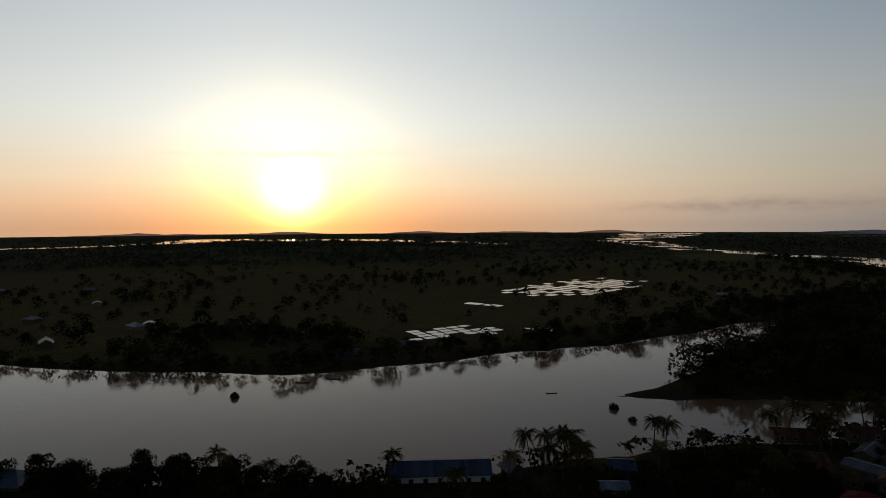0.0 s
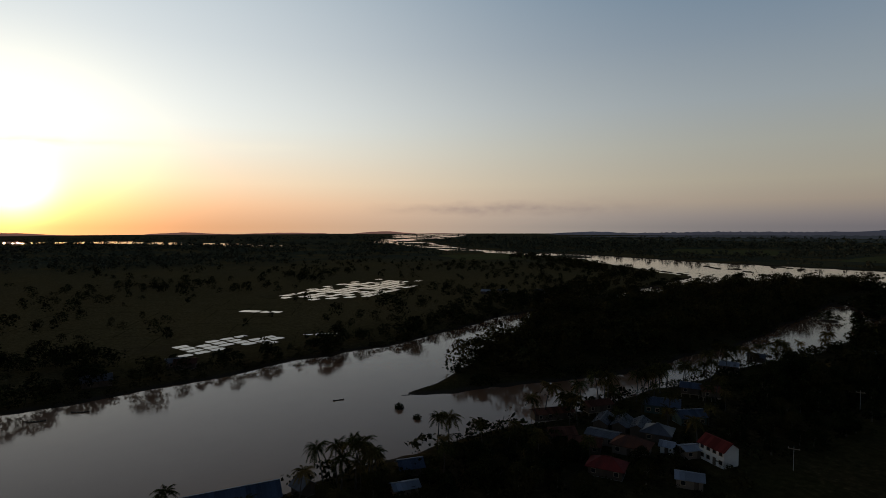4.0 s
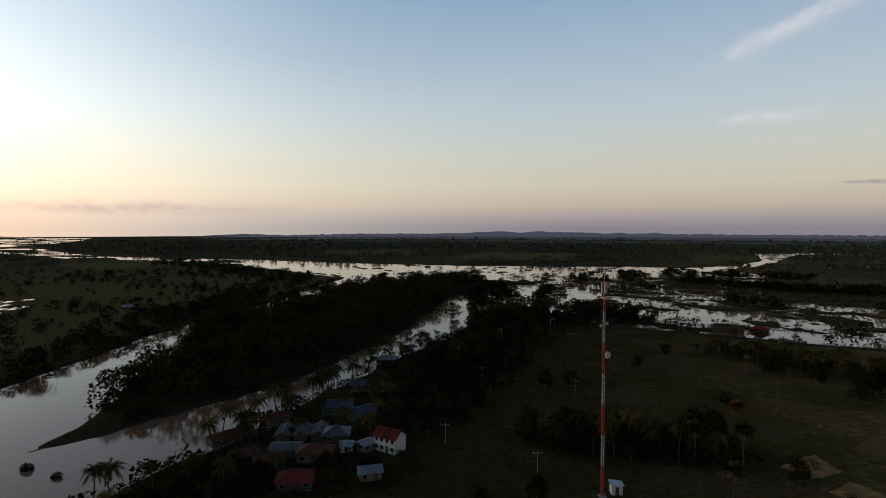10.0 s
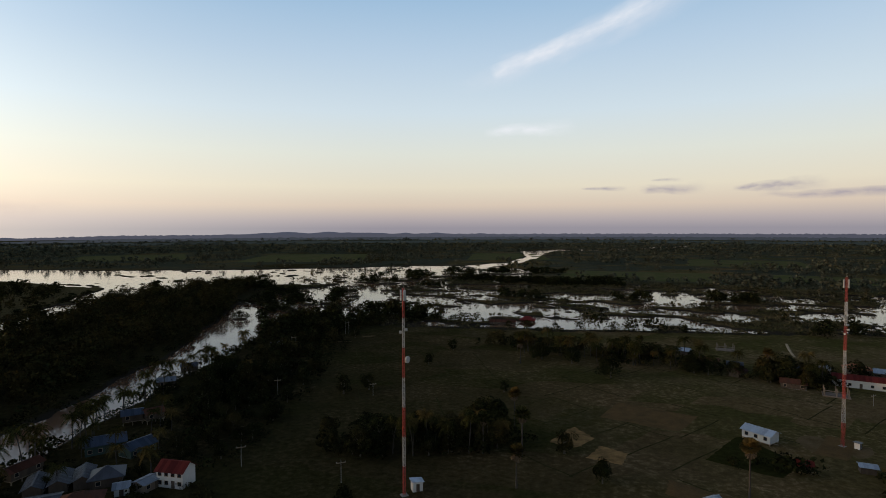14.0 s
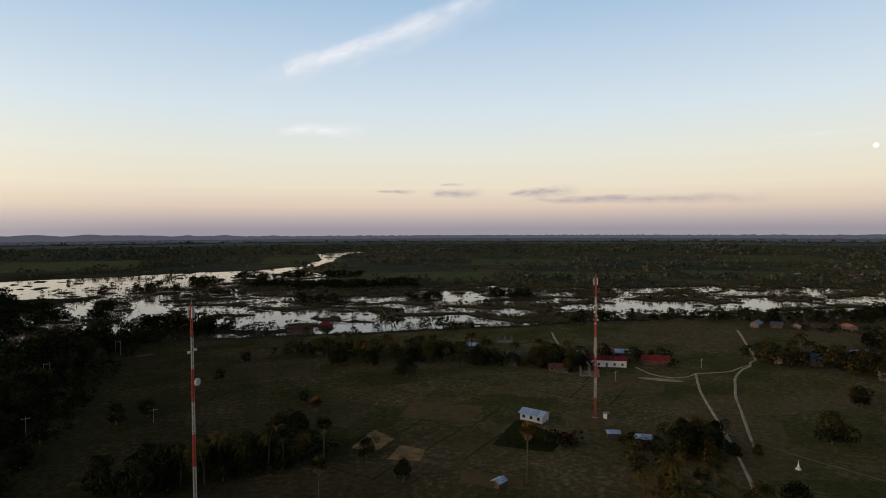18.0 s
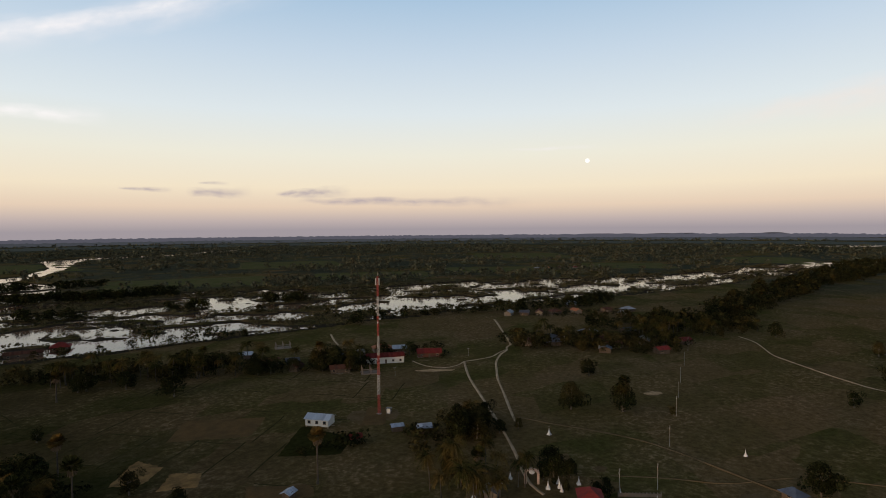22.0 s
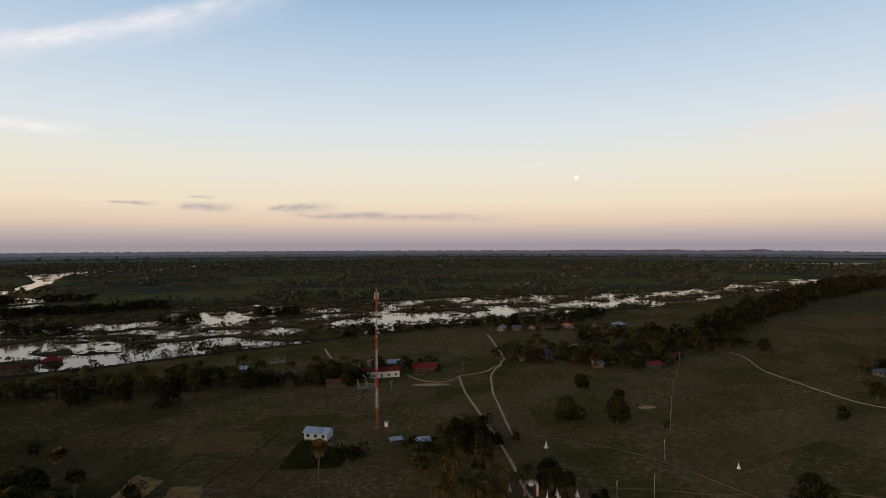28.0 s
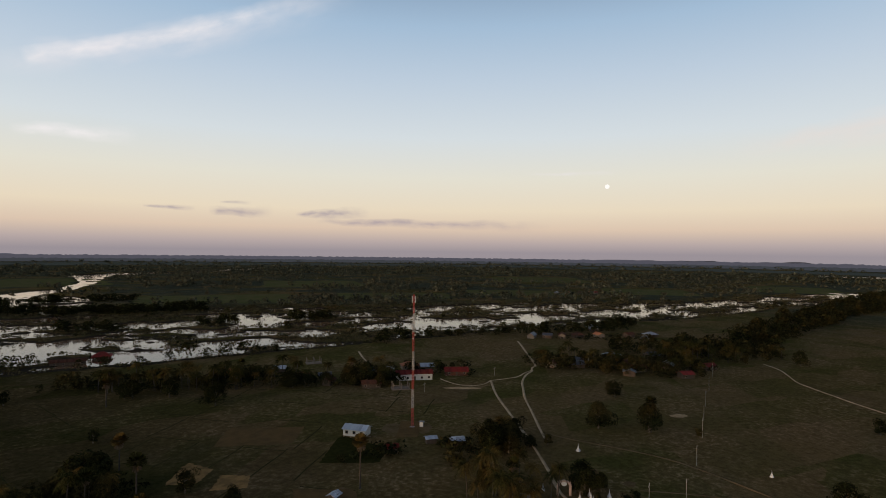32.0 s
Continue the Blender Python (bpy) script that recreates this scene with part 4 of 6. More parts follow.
STEEL = material("galvanised_steel", (0.45, 0.45, 0.44), 0.45, 0.15, 1.0, 6, 0.1, 0.7)
DARK_CABLE = material("black_cable", (0.03, 0.03, 0.03), 0.7)
SHARED = {}


def shared_box(lx, ly, lz, mat):
    """One mesh for all pieces of the same size; its origin is the corner at the least x, y and z."""
    key = (round(lx, 2), round(ly, 2), round(lz, 3), mat.name)
    if key not in SHARED:
        bm = boxes((0, 0, 0, lx, ly, lz))
        if ly > 1.5 and lx > 0.5:
            for k in range(3):
                box_into(bm, lx * (k + 0.3) / 3, 0.01, lz, lx * (k + 0.3) / 3 + 0.07, ly - 0.01, lz + 0.035)
        me = bpy.data.meshes.new("sheet")
        bm.to_mesh(me)
        bm.free()
        me.materials.append(mat)
        SHARED[key] = me
    return SHARED[key]


def slope(parent, length, half, rise, z0, mat, sheets, side):
    """One slope of a gabled roof, of lapped sheets, from the eave up to the ridge."""
    over, eave = 0.5, 0.55
    run, pitch = half + eave, math.atan2(rise, half)
    deep = run / math.cos(pitch)
    n = max(1, round((length + 2 * over) / 1.05)) if sheets else 1
    wide = (length + 2 * over) / n
    for k in range(n):
        sheet = new("roof_sheet" if sheets else "roof_slope", shared_box(wide + 0.02, deep, 0.05, mat))
        sheet.parent = parent
        x = -length / 2 - over + k * wide
        lap = 0.012 * (k % 2)
        base = Matrix.Translation((x, -run, z0 - eave * math.tan(pitch) + 0.03 + lap)) @ Matrix.Rotation(pitch, 4, "X")
        sheet.matrix_basis = base if side < 0 else Matrix.Rotation(math.pi, 4, "Z") @ base


HOUSES = []


def house(name, label, x, y, turn, length, width, wall, rise, roof, walls, stilt=0.0, windows=2, door=True, sheets=True, style="gable", lift=0.0):
    """A village house: walls with openings, gables, sheet roof, ridge cap, windows, door and posts."""
    length, width, wall, rise, stilt = (v * 0.9 for v in (length, width, wall, rise, stilt))
    HOUSES.append((x, y, math.hypot(length, width) / 2))
    root = new(name)
    root.matrix_basis = place(root, x, y, radians(turn), 1.0, lift)
    hx, hy, z0, z1 = length / 2, width / 2, stilt, stilt + wall
    bm = bmesh.new()
    for r in ((-hx, -hy, z0, hx, -hy + 0.18, z1), (-hx, hy - 0.18, z0, hx, hy, z1), (-hx, -hy + 0.18, z0, -hx + 0.18, hy - 0.18, z1), (hx - 0.18, -hy + 0.18, z0, hx, hy - 0.18, z1)):
        box_into(bm, *r)
    if style == "gable":
        for s in (-1, 1):
            a = s * (hx - 0.02)
            b = s * (hx - 0.18)
            pts = [(-hy, z1), (hy, z1), (0, z1 + rise)]
            outer, inner = [bm.verts.new((a, *p)) for p in pts], [bm.verts.new((b, *p)) for p in pts]
            bm.faces.new(outer if s > 0 else outer[::-1])
            bm.faces.new(inner[::-1] if s > 0 else inner)
    part("wall", bm, walls, root)
    part("floor_slab", boxes((-hx + 0.02, -hy + 0.02, z0 - 0.2, hx - 0.02, hy - 0.02, z0 - 0.002)), CONCRETE if stilt < 0.5 else TIMBER, root)
    if stilt < 0.5:
        part("plinth", boxes((-hx - 0.08, -hy - 0.08, -0.8, hx + 0.08, hy + 0.08, z0 - 0.21 if stilt else -0.01)), CONCRETE, root)
    else:
        nx = max(2, round(length / 3) + 1)
        for i in range(nx):
            for s in (-1, 1):
                px = -hx + 0.2 + (length - 0.4) * i / (nx - 1)
                part("stilt", boxes((px - 0.12, s * (hy - 0.25) - 0.12, -0.6, px + 0.12, s * (hy - 0.25) + 0.12, z0 - 0.2)), TIMBER, root)
        part("stair", boxes(*[(hx + 0.05, 0.3 * k - 0.6, z0 * (1 - k / 6) - 0.25, hx + 0.95, 0.3 * k - 0.25, z0 * (1 - k / 6) - 0.19) for k in range(1, 6)]), TIMBER, root)
    if style == "gable":
        for side in (-1, 1):
            slope(root, length, hy, rise, z1, roof, sheets, side)
        part("ridge_cap", boxes((-hx - 0.5, -0.22, z1 + rise + 0.02, hx + 0.5, 0.22, z1 + rise + 0.13)), roof, root)
    else:
        ridge = max(0.4, hx - hy)
        bm = bmesh.new()
        e, d = 0.7, 0.14
        low = [(-hx - e, -hy - e), (hx + e, -hy - e), (hx + e, hy + e), (-hx - e, hy + e)]
        for dz in (0, d):
            v = [bm.verts.new((*p, z1 - 0.25 + dz)) for p in low] + [bm.verts.new((s * ridge, 0, z1 + rise + dz)) for s in (-1, 1)]
            for f in ((0, 1, 5, 4), (1, 2, 5), (2, 3, 4, 5), (3, 0, 4)):
                bm.faces.new([v[k] for k in (f if dz else f[::-1])])
        v = list(bm.verts)
        for k in range(4):
            bm.faces.new((v[k], v[(k + 1) % 4], v[6 + (k + 1) % 4], v[6 + k]))
        part("roof", bm, roof, root)
        part("ridge_cap", boxes((-ridge, -0.16, z1 + rise + d - 0.02, ridge, 0.16, z1 + rise + d + 0.1)), roof, root)
    storeys = 2 if wall > 4.0 else 1
    for f in range(storeys):
        zb = z0 + 0.7 + f * wall / 2
        for s in (-1, 1):
            for k in range(windows):
                if door and s < 0 and f == 0 and k == windows // 2:
                    continue
                cx = -hx + length * (k + 0.5) / windows
                ya, yb = sorted((s * (hy - 0.03), s * (hy + 0.05)))
                w = part("window", boxes((cx - 0.6, ya, zb, cx - 0.5, yb, zb + 1.2), (cx + 0.5, ya, zb, cx + 0.6, yb, zb + 1.2), (cx - 0.5, ya, zb + 1.1, cx + 0.5, yb, zb + 1.2), (cx - 0.5, ya, zb, cx + 0.5, yb, zb + 0.1)), FRAME, root)
                y0, y1 = sorted((s * (hy + 0.005), s * (hy + 0.02)))
                part("pane", boxes((cx - 0.5, y0, zb + 0.1, cx + 0.5, y1, zb + 1.1)), DARK_GLASS, w)
    if door:
        cx = -hx + length * (windows // 2 + 0.5) / max(1, windows)
        part("door", boxes((cx - 0.5, -hy - 0.05, z0, cx + 0.5, -hy + 0.02, z0 + 2.0), bevel=0.01), WOOD_WALL, root)
    return tagged(root, label, "house")


# ---------------------------------------------------------------- masts
def mast(x, y, tall, wide, bands, first_red, label):
    root = new("radio_mast")
    root.matrix_basis = place(root, x, y, radians(20))
    step = tall / bands
    for k in range(bands):
        bm = bmesh.new()
        z0, z1 = k * step, (k + 1) * step
        taper = lambda z: wide * (1.25 - 0.5 * z / tall) / 2
        corners = [(1, 1), (-1, 1), (-1, -1), (1, -1)]
        for cx, cy in corners:
            beam_into(bm, (cx * taper(z0), cy * taper(z0), z0), (cx * taper(z1), cy * taper(z1), z1), 0.05)
        cells = 5
        for c in range(cells):
            a, b = z0 + step * c / cells, z0 + step * (c + 1) / cells
            ra, rb = taper(a), taper(b)
            for (ax, ay), (bx_, by_) in zip(corners, corners[1:] + corners[:1]):
                beam_into(bm, (ax * ra, ay * ra, a), (bx_ * ra, by_ * ra, a), 0.028)
                beam_into(bm, (ax * ra, ay * ra, a), (bx_ * rb, by_ * rb, b), 0.028)
                beam_into(bm, (bx_ * ra, by_ * ra, a), (ax * rb, ay * rb, b), 0.028)
        red = (bands - 1 - k) % 2 == (0 if first_red else 1)
        part("mast_section", bm, RED_PAINT if red else WHITE_PAINT, root, "red painted lattice" if red else "white painted lattice")
    bm = bmesh.new()
    for k in range(14):
        beam_into(bm, (0.1, 0, k * tall / 14), (0.1, 0, (k + 1) * tall / 14), 0.05)
    part("cable_run", bm, DARK_CABLE, root, "black feeder cables")
    part("foundation", boxes((-0.9, -0.9, -0.8, 0.9, 0.9, 0.15), bevel=0.05), CONCRETE, root)
    bm = bmesh.new()
    beam_into(bm, (0, 0, tall), (0, 0, tall + 1.5), 0.035, 6, 0.012)
    part("lightning_rod", bm, STEEL, root)
    for k in range(3):
        a = k * 2.094 + 0.4
        cx, cy = math.cos(a) * (wide * 0.6 + 0.35), math.sin(a) * (wide * 0.6 + 0.35)
        pa = part("panel_antenna", boxes((cx - 0.16, cy - 0.16, tall - 3.2, cx + 0.16, cy + 0.16, tall - 0.6), bevel=0.04), WHITE_PAINT, root, "white panel antenna")
        for zb in (tall - 1.0, tall - 2.8):
            bm = bmesh.new()
            beam_into(bm, (cx * 0.4, cy * 0.4, zb), (cx, cy, zb), 0.04)
            part("bracket", bm, STEEL, pa)
    return tagged(root, label, "radio mast")


def dish(root, z, a, r, off):
    """A drum-shaped microwave dish on a mast."""
    bm = lathe([(r * 0.3, -0.35), (r, -0.05), (r, 0.38), (r * 0.95, 0.45)], 16)
    bmesh.ops.transform(bm, matrix=Matrix.Translation((math.cos(a) * off, math.sin(a) * off, z)) @ Matrix.Rotation(a, 4, "Z") @ Matrix.Rotation(math.pi / 2, 4, "Y"), verts=bm.verts)
    part("dish", bm, WHITE_PAINT, root, "white drum-shaped microwave dish")


first_mast = mast(1.4, 137, 52.0, 0.48, 7, True, "tall red and white lattice radio mast")
dish(first_mast, 34.3, radians(-55), 0.85, 0.95)
dish(first_mast, 41.0, radians(150), 0.36, 0.55)
dish(first_mast, 41.6, radians(-20), 0.36, 0.55)
second_mast = mast(134.6, 156.4, 51.6, 0.6, 7, True, "slender red and white lattice mast with antennas")
for k in range(6):
    dish(second_mast, 34.5 + 1.3 * k, radians(-160 + 75 * k), 0.3, 0.6)


def hut(name, label, x, y, turn, lx, ly, wall, roof, walls):
    root = new(name)
    root.matrix_basis = place(root, x, y, radians(turn))
    part("wall", boxes((-lx / 2, -ly / 2, -0.5, lx / 2, ly / 2, wall), bevel=0.02), walls, root)
    bm = boxes((-lx / 2 - 0.35, -ly / 2 - 0.35, -0.06, lx / 2 + 0.35, ly / 2 + 0.35, 0.06))
    bmesh.ops.transform(bm, matrix=Matrix.Translation((0, 0, wall + 0.2)) @ Matrix.Rotation(0.09, 4, "Y"), verts=bm.verts)
    part("roof", bm, roof, root)
    part("door", boxes((-0.45, -ly / 2 - 0.04, 0.0, 0.45, -ly / 2 + 0.02, 1.95)), WOOD_WALL, root)
    return tagged(root, label, "hut")


hut("equipment_hut", "white equipment hut at the foot of the mast", 4.6, 139.5, 15, 2.6, 2.2, 2.4, PALE_ROOF, WHITE_WALL)
hut("equipment_hut", "small white equipment hut beside the mast", 137.6, 154.2, 30, 1.6, 1.4, 1.8, GREY_ROOF, WHITE_WALL)

# ---------------------------------------------------------------- riverside village
V1 = "riverside village houses"
for i, (x, y) in enumerate([(-92, 147), (-87.3, 149.5), (-82.5, 151.5)]):
    tagged(house("row_house", "plain boarded house with grey sheet roof in a close row", x, y, 112, 10, 4.4, 2.8, 1.1, GREY_ROOF, WOOD_WALL, windows=2), group=V1)
VILLAGE = [
    ("wooden_house", "wide grey sheet-roofed house with hipped roof", -76.5, 151, 22, 9, 8, 3.2, 1.9, GREY_ROOF, WOOD_WALL, 0, 2, "hip"),
    ("hall", "green-walled hall with pale blue-grey sheet roof", -88.5, 174, 28, 13, 8.5, 3.6, 1.7, BLUE_ROOF, GREEN_WALL, 0, 4, "gable"),
    ("wooden_house", "wooden house with blue-grey sheet roof", -77.5, 170.5, 58, 10, 7, 3.2, 1.6, BLUE_ROOF, GREEN_WALL, 0, 3, "gable"),
    ("wooden_house", "small wooden house with pale blue roof", -91, 197, 25, 7.5, 6, 2.8, 1.3, BLUE_ROOF, WOOD_WALL, 1.6, 2, "gable"),
    ("wooden_house", "wooden house with rusty red roof", -84.5, 198, 40, 7, 6, 2.8, 1.3, RUST_ROOF, WOOD_WALL, 1.6, 2, "gable"),
    ("wooden_house", "riverside house with pale sheet roof", -96.5, 239, 20, 8, 6, 2.8, 1.2, WORN_PALE_ROOF, WOOD_WALL, 1.8, 2, "gable"),
    ("wooden_house", "riverside house on stilts with grey roof", -96.5, 265, 10, 8, 6, 2.8, 1.2, GREY_ROOF, WOOD_WALL, 1.8, 2, "gable"),
    ("long_house", "long riverside shed with rusty roof", -107, 141, 66, 16, 5.5, 2.8, 1.1, RUST_ROOF, WOOD_WALL, 1.2, 4, "gable"),
    ("long_house", "riverside shed with brown sheet roof", -101, 156, 70, 11, 5.5, 2.8, 1.1, RUST_ROOF, WOOD_WALL, 1.2, 3, "gable"),
    ("house", "low house with flat brownish grey roof", -85, 137, 20, 10, 7, 3.0, 0.7, GREY_ROOF, CREAM_WALL, 0, 3, "gable"),
    ("house", "house with dark red-brown hipped roof", -75.5, 136.5, 18, 11, 7.5, 3.2, 1.9, RUST_ROOF, CREAM_WALL, 0, 3, "hip"),
    ("house", "house with rusty sheet roof", -84.5, 128.5, 30, 10, 6, 2.8, 1.4, RUST_ROOF, WOOD_WALL, 0, 3, "gable"),
    ("house", "house with worn brown roof among palms", -93.5, 129, 60, 9, 6, 2.8, 1.4, RUST_ROOF, WOOD_WALL, 0, 2, "gable"),
    ("villa", "two-storey white house with red tiled roof", -58, 148.5, -17, 9.5, 6.2, 5.4, 1.9, DARK_RED_ROOF, WHITE_WALL, 0, 4, "gable"),
    ("porch_house", "low white annex with pale roof", -64.5, 146.5, 62, 6, 5, 2.8, 0.6, WORN_PALE_ROOF, CREAM_WALL, 0, 2, "gable"),
    ("wooden_house", "small white-walled house with grey roof", -69.5, 144, 20, 4, 3.6, 2.6, 0.9, WORN_PALE_ROOF, WHITE_WALL, 0, 1, "gable"),
    ("house", "house with pale sheet roof near the villa", -56, 130, 30, 7, 5, 2.8, 1.0, WORN_PALE_ROOF, CREAM_WALL, 0, 2, "gable"),
    ("house", "house with bright red roof", -72, 120.5, 24, 10, 7, 3.0, 1.9, DARK_RED_ROOF, WOOD_WALL, 0, 3, "hip"),
    ("house", "house with dark sheet roof among trees", -72, 263, 15, 8, 6, 2.8, 1.3, GREY_ROOF, WOOD_WALL, 0, 2, "gable"),
    ("house", "house with pinkish roof among trees", -66, 226, 30, 8, 6, 2.8, 1.3, RUST_ROOF, CREAM_WALL, 0, 2, "gable"),
    ("house", "house with grey roof by the trees", -68, 318, 10, 8, 6, 2.8, 1.3, GREY_ROOF, WOOD_WALL, 0, 2, "gable"),
    ("house", "large dark blue-roofed house on the bank", -138, -56, 70, 13, 9, 3.6, 2.2, BLUE_ROOF, WOOD_WALL, 0, 3, "hip"),
    ("house", "house with grey sheet roof on the bank", -132, -44, 40, 8, 6, 3.0, 1.8, GREY_ROOF, WOOD_WALL, 0, 2, "gable"),
    ("house", "house with pale grey sheet roof", -115, -38, 55, 8, 7, 3.0, 1.9, GREY_ROOF, WOOD_WALL, 0, 2, "gable"),
    ("house", "low house with pale hipped roof", -111, -29, 80, 8, 6, 2.8, 1.5, GREY_ROOF, CREAM_WALL, 0, 2, "hip"),
    ("house", "house with blue-grey roof on the bank", -130, -18, 84, 7, 6, 3.2, 1.6, BLUE_ROOF, WOOD_WALL, 0, 2, "gable"),
    ("house", "house with rust-streaked roof on the bank", -129, -10, 78, 8, 6, 3.2, 1.7, RUST_ROOF, WOOD_WALL, 0, 2, "gable"),
    ("hall", "long hall with blue sheet roof by the river", -114, 41, 77, 29, 8.5, 3.3, 2.2, BLUE_ROOF, WHITE_WALL, 0, 7, "gable"),
    ("wooden_house", "small dark gabled wooden house", -109, 57.5, 10, 5, 4.5, 2.8, 1.7, GREY_ROOF, WOOD_WALL, 0, 1, "gable"),
    ("house", "house with dark blue roof by the bank", -103, 83, 70, 7, 5.5, 2.6, 1.5, BLUE_ROOF, WOOD_WALL, 0, 2, "gable"),
    ("house", "low house with pale roof edge", -95, 76, 72, 7, 4.5, 2.2, 0.8, WORN_PALE_ROOF, CREAM_WALL, 0, 2, "gable"),
]
for name, label, x, y, turn, lx, ly, wall, rise, roof, walls, stilt, wins, style in VILLAGE:
    tagged(house(name, label, x, y, turn, lx * 0.9, ly * 0.9, wall * 0.92, rise, roof, walls, stilt, wins, style=style), group=V1)

# ---------------------------------------------------------------- pasture, school and the far villages
V2 = "pasture village houses"
tagged(house("school", "long white school building with dark red roof", 192, 215, -35, 21, 6.6, 3.8, 1.6, DARK_RED_ROOF, WHITE_WALL, 0, 5), group=V2)
tagged(house("barn", "white shed on short posts with pale blue roof", 112.8, 163.2, -62, 9.6, 5.8, 2.8, 1.1, PALE_ROOF, WHITE_WALL, 0.65, 3, door=False), group=V2)
tagged(house("field_hut", "small red-roofed hut on stilts", 110.5, 141, -30, 3.6, 3, 1.8, 0.9, DARK_RED_ROOF, WOOD_WALL, 0.9, 1), group=V2)
PASTURE = [
    ("hut", "small hut with pale blue roof by the copse", 127, 139, -30, 4, 3, 2.2, 0.5, PALE_ROOF, WOOD_WALL, 0, 1, "gable"),
    ("hut", "hut with blue-grey roof beside the copse", 132, 131, -35, 5, 4, 2.4, 0.8, PALE_ROOF, WOOD_WALL, 0, 1, "gable"),
    ("hut", "small field hut with pale roof", 75, 125, 20, 3, 2.4, 2.0, 0.5, PALE_ROOF, WOOD_WALL, 0, 1, "gable"),
    ("field_house", "small field house with blue-grey hipped roof", 158, 27, 60, 4.6, 3.8, 2.0, 1.2, BLUE_ROOF, WOOD_WALL, 0, 1, "hip"),
    ("house", "house with orange tiled roof behind the school", 209, 236, -30, 11, 7, 2.8, 1.8, ORANGE_ROOF, CREAM_WALL, 0, 3, "hip"),
    ("house", "house with pale blue roof behind the school", 214, 227, -40, 8, 6, 2.8, 1.4, PALE_ROOF, WOOD_WALL, 0, 2, "gable"),
    ("house", "house with bright red roof among palms", 217, 207, -42, 14, 6.5, 2.8, 1.8, RED_ROOF, RUST_ROOF, 0, 3, "gable"),
    ("house", "wooden house with pale blue sheet roof", 183, 240, -35, 9, 6, 2.8, 1.3, BLUE_ROOF, WOOD_WALL, 0, 2, "gable"),
    ("house", "wooden house with grey roof", 193, 236, 40, 6, 5, 2.8, 1.3, GREY_ROOF, WOOD_WALL, 0, 2, "gable"),
    ("house", "house with rusty red roof", 164, 217, -35, 10, 6, 2.6, 1.3, RUST_ROOF, WOOD_WALL, 0, 3, "gable"),
    ("house", "house with pinkish tiled roof", 124, 288, -30, 8, 6, 2.8, 1.6, ORANGE_ROOF, CREAM_WALL, 0, 2, "hip"),
    ("house", "wooden house with pale roof in the garden belt", 150, 280, -40, 7, 5, 2.6, 1.2, PALE_ROOF, WOOD_WALL, 0, 2, "gable"),
    ("house", "wooden house with dark roof in the garden belt", 150, 256, -35, 9, 6, 2.6, 1.4, RUST_ROOF, WOOD_WALL, 0, 2, "gable"),
    ("house", "house with grey sheet roof in the garden belt", 158, 248, -30, 7, 5, 2.6, 1.2, GREY_ROOF, WOOD_WALL, 0, 2, "gable"),
    ("house", "house with worn red roof in the garden belt", 152, 236, 30, 8, 5, 2.6, 1.3, RUST_ROOF, WOOD_WALL, 0, 2, "gable"),
    ("house", "red-roofed house by the rapids", 94, 396, -20, 11, 8, 3.0, 2.4, RED_ROOF, RUST_ROOF, 0, 3, "hip"),
    ("house", "house with long dark roof by the rapids", 74, 388, -15, 20, 6, 2.8, 1.3, RUST_ROOF, WOOD_WALL, 0, 4, "gable"),
]
FAR_HOUSES = [
    (275, 181, 20, RUST_ROOF), (284, 170, -40, GREY_ROOF), (328, 169, -30, WORN_PALE_ROOF), (287, 138, 25, WORN_PALE_ROOF), (300, 139, -35, RUST_ROOF), (322, 130, 20, GREY_ROOF), (304, 113, -30, RED_ROOF),
    (392, 230, -35, RUST_ROOF), (381, 238, 30, RUST_ROOF), (426, 202, -25, RUST_ROOF), (416, 184, 20, GREY_ROOF), (347, 149, -30, GREY_ROOF), (360, 14, 40, GREY_ROOF), (349, 8, -20, GREY_ROOF),
    (311, 148, 60, RUST_ROOF), (296, 176, 70, GREY_ROOF), (405, 218, 60, ORANGE_ROOF), (440, 190, -30, WORN_PALE_ROOF),
    (336, 111, -25, DARK_RED_ROOF), (318, 163, 30, DARK_RED_ROOF), (363, 255, 20, WORN_PALE_ROOF), (372, 246, -65, GREY_ROOF), (446, 246, -30, PALE_ROOF), (434, 238, 40, PALE_ROOF), (820, 492, -30, ORANGE_ROOF), (835, 478, 20, RUST_ROOF), (846, 470, -40, ORANGE_ROOF), (808, 505, 10, WORN_PALE_ROOF), (862, 462, -20, RED_ROOF),
    (-240, 32, 85, GREY_ROOF), (-253, 63, 80, GREY_ROOF), (-248, 66, 70, RUST_ROOF), (-348, -79, 40, WORN_PALE_ROOF), (-354, -73, 10, GREY_ROOF), (-590, -247, 70, WORN_PALE_ROOF), (-570, -168, 70, GREY_ROOF),
    (-469, -134, 20, WORN_PALE_ROOF), (-396, -149, 60, GREY_ROOF), (-311, -111, 20, GREY_ROOF), (-362, 348, 30, WORN_PALE_ROOF), (-355, 362, 70, GREY_ROOF), (-330, 385, 20, GREY_ROOF),
]
for name, label, x, y, turn, lx, ly, wall, rise, roof, walls, stilt, wins, style in PASTURE:
    tagged(house(name, label, x, y, turn, lx, ly, wall, rise, roof, walls, stilt, wins, style=style, sheets=x < 140), group=V2)
ROOF_WORDS = {DARK_RED_ROOF.name: "dark red", WORN_PALE_ROOF.name: "worn pale", BLUE_ROOF.name: "blue-grey", GREY_ROOF.name: "grey", PALE_ROOF.name: "pale", RUST_ROOF.name: "rusty brown", RED_ROOF.name: "red", ORANGE_ROOF.name: "orange"}
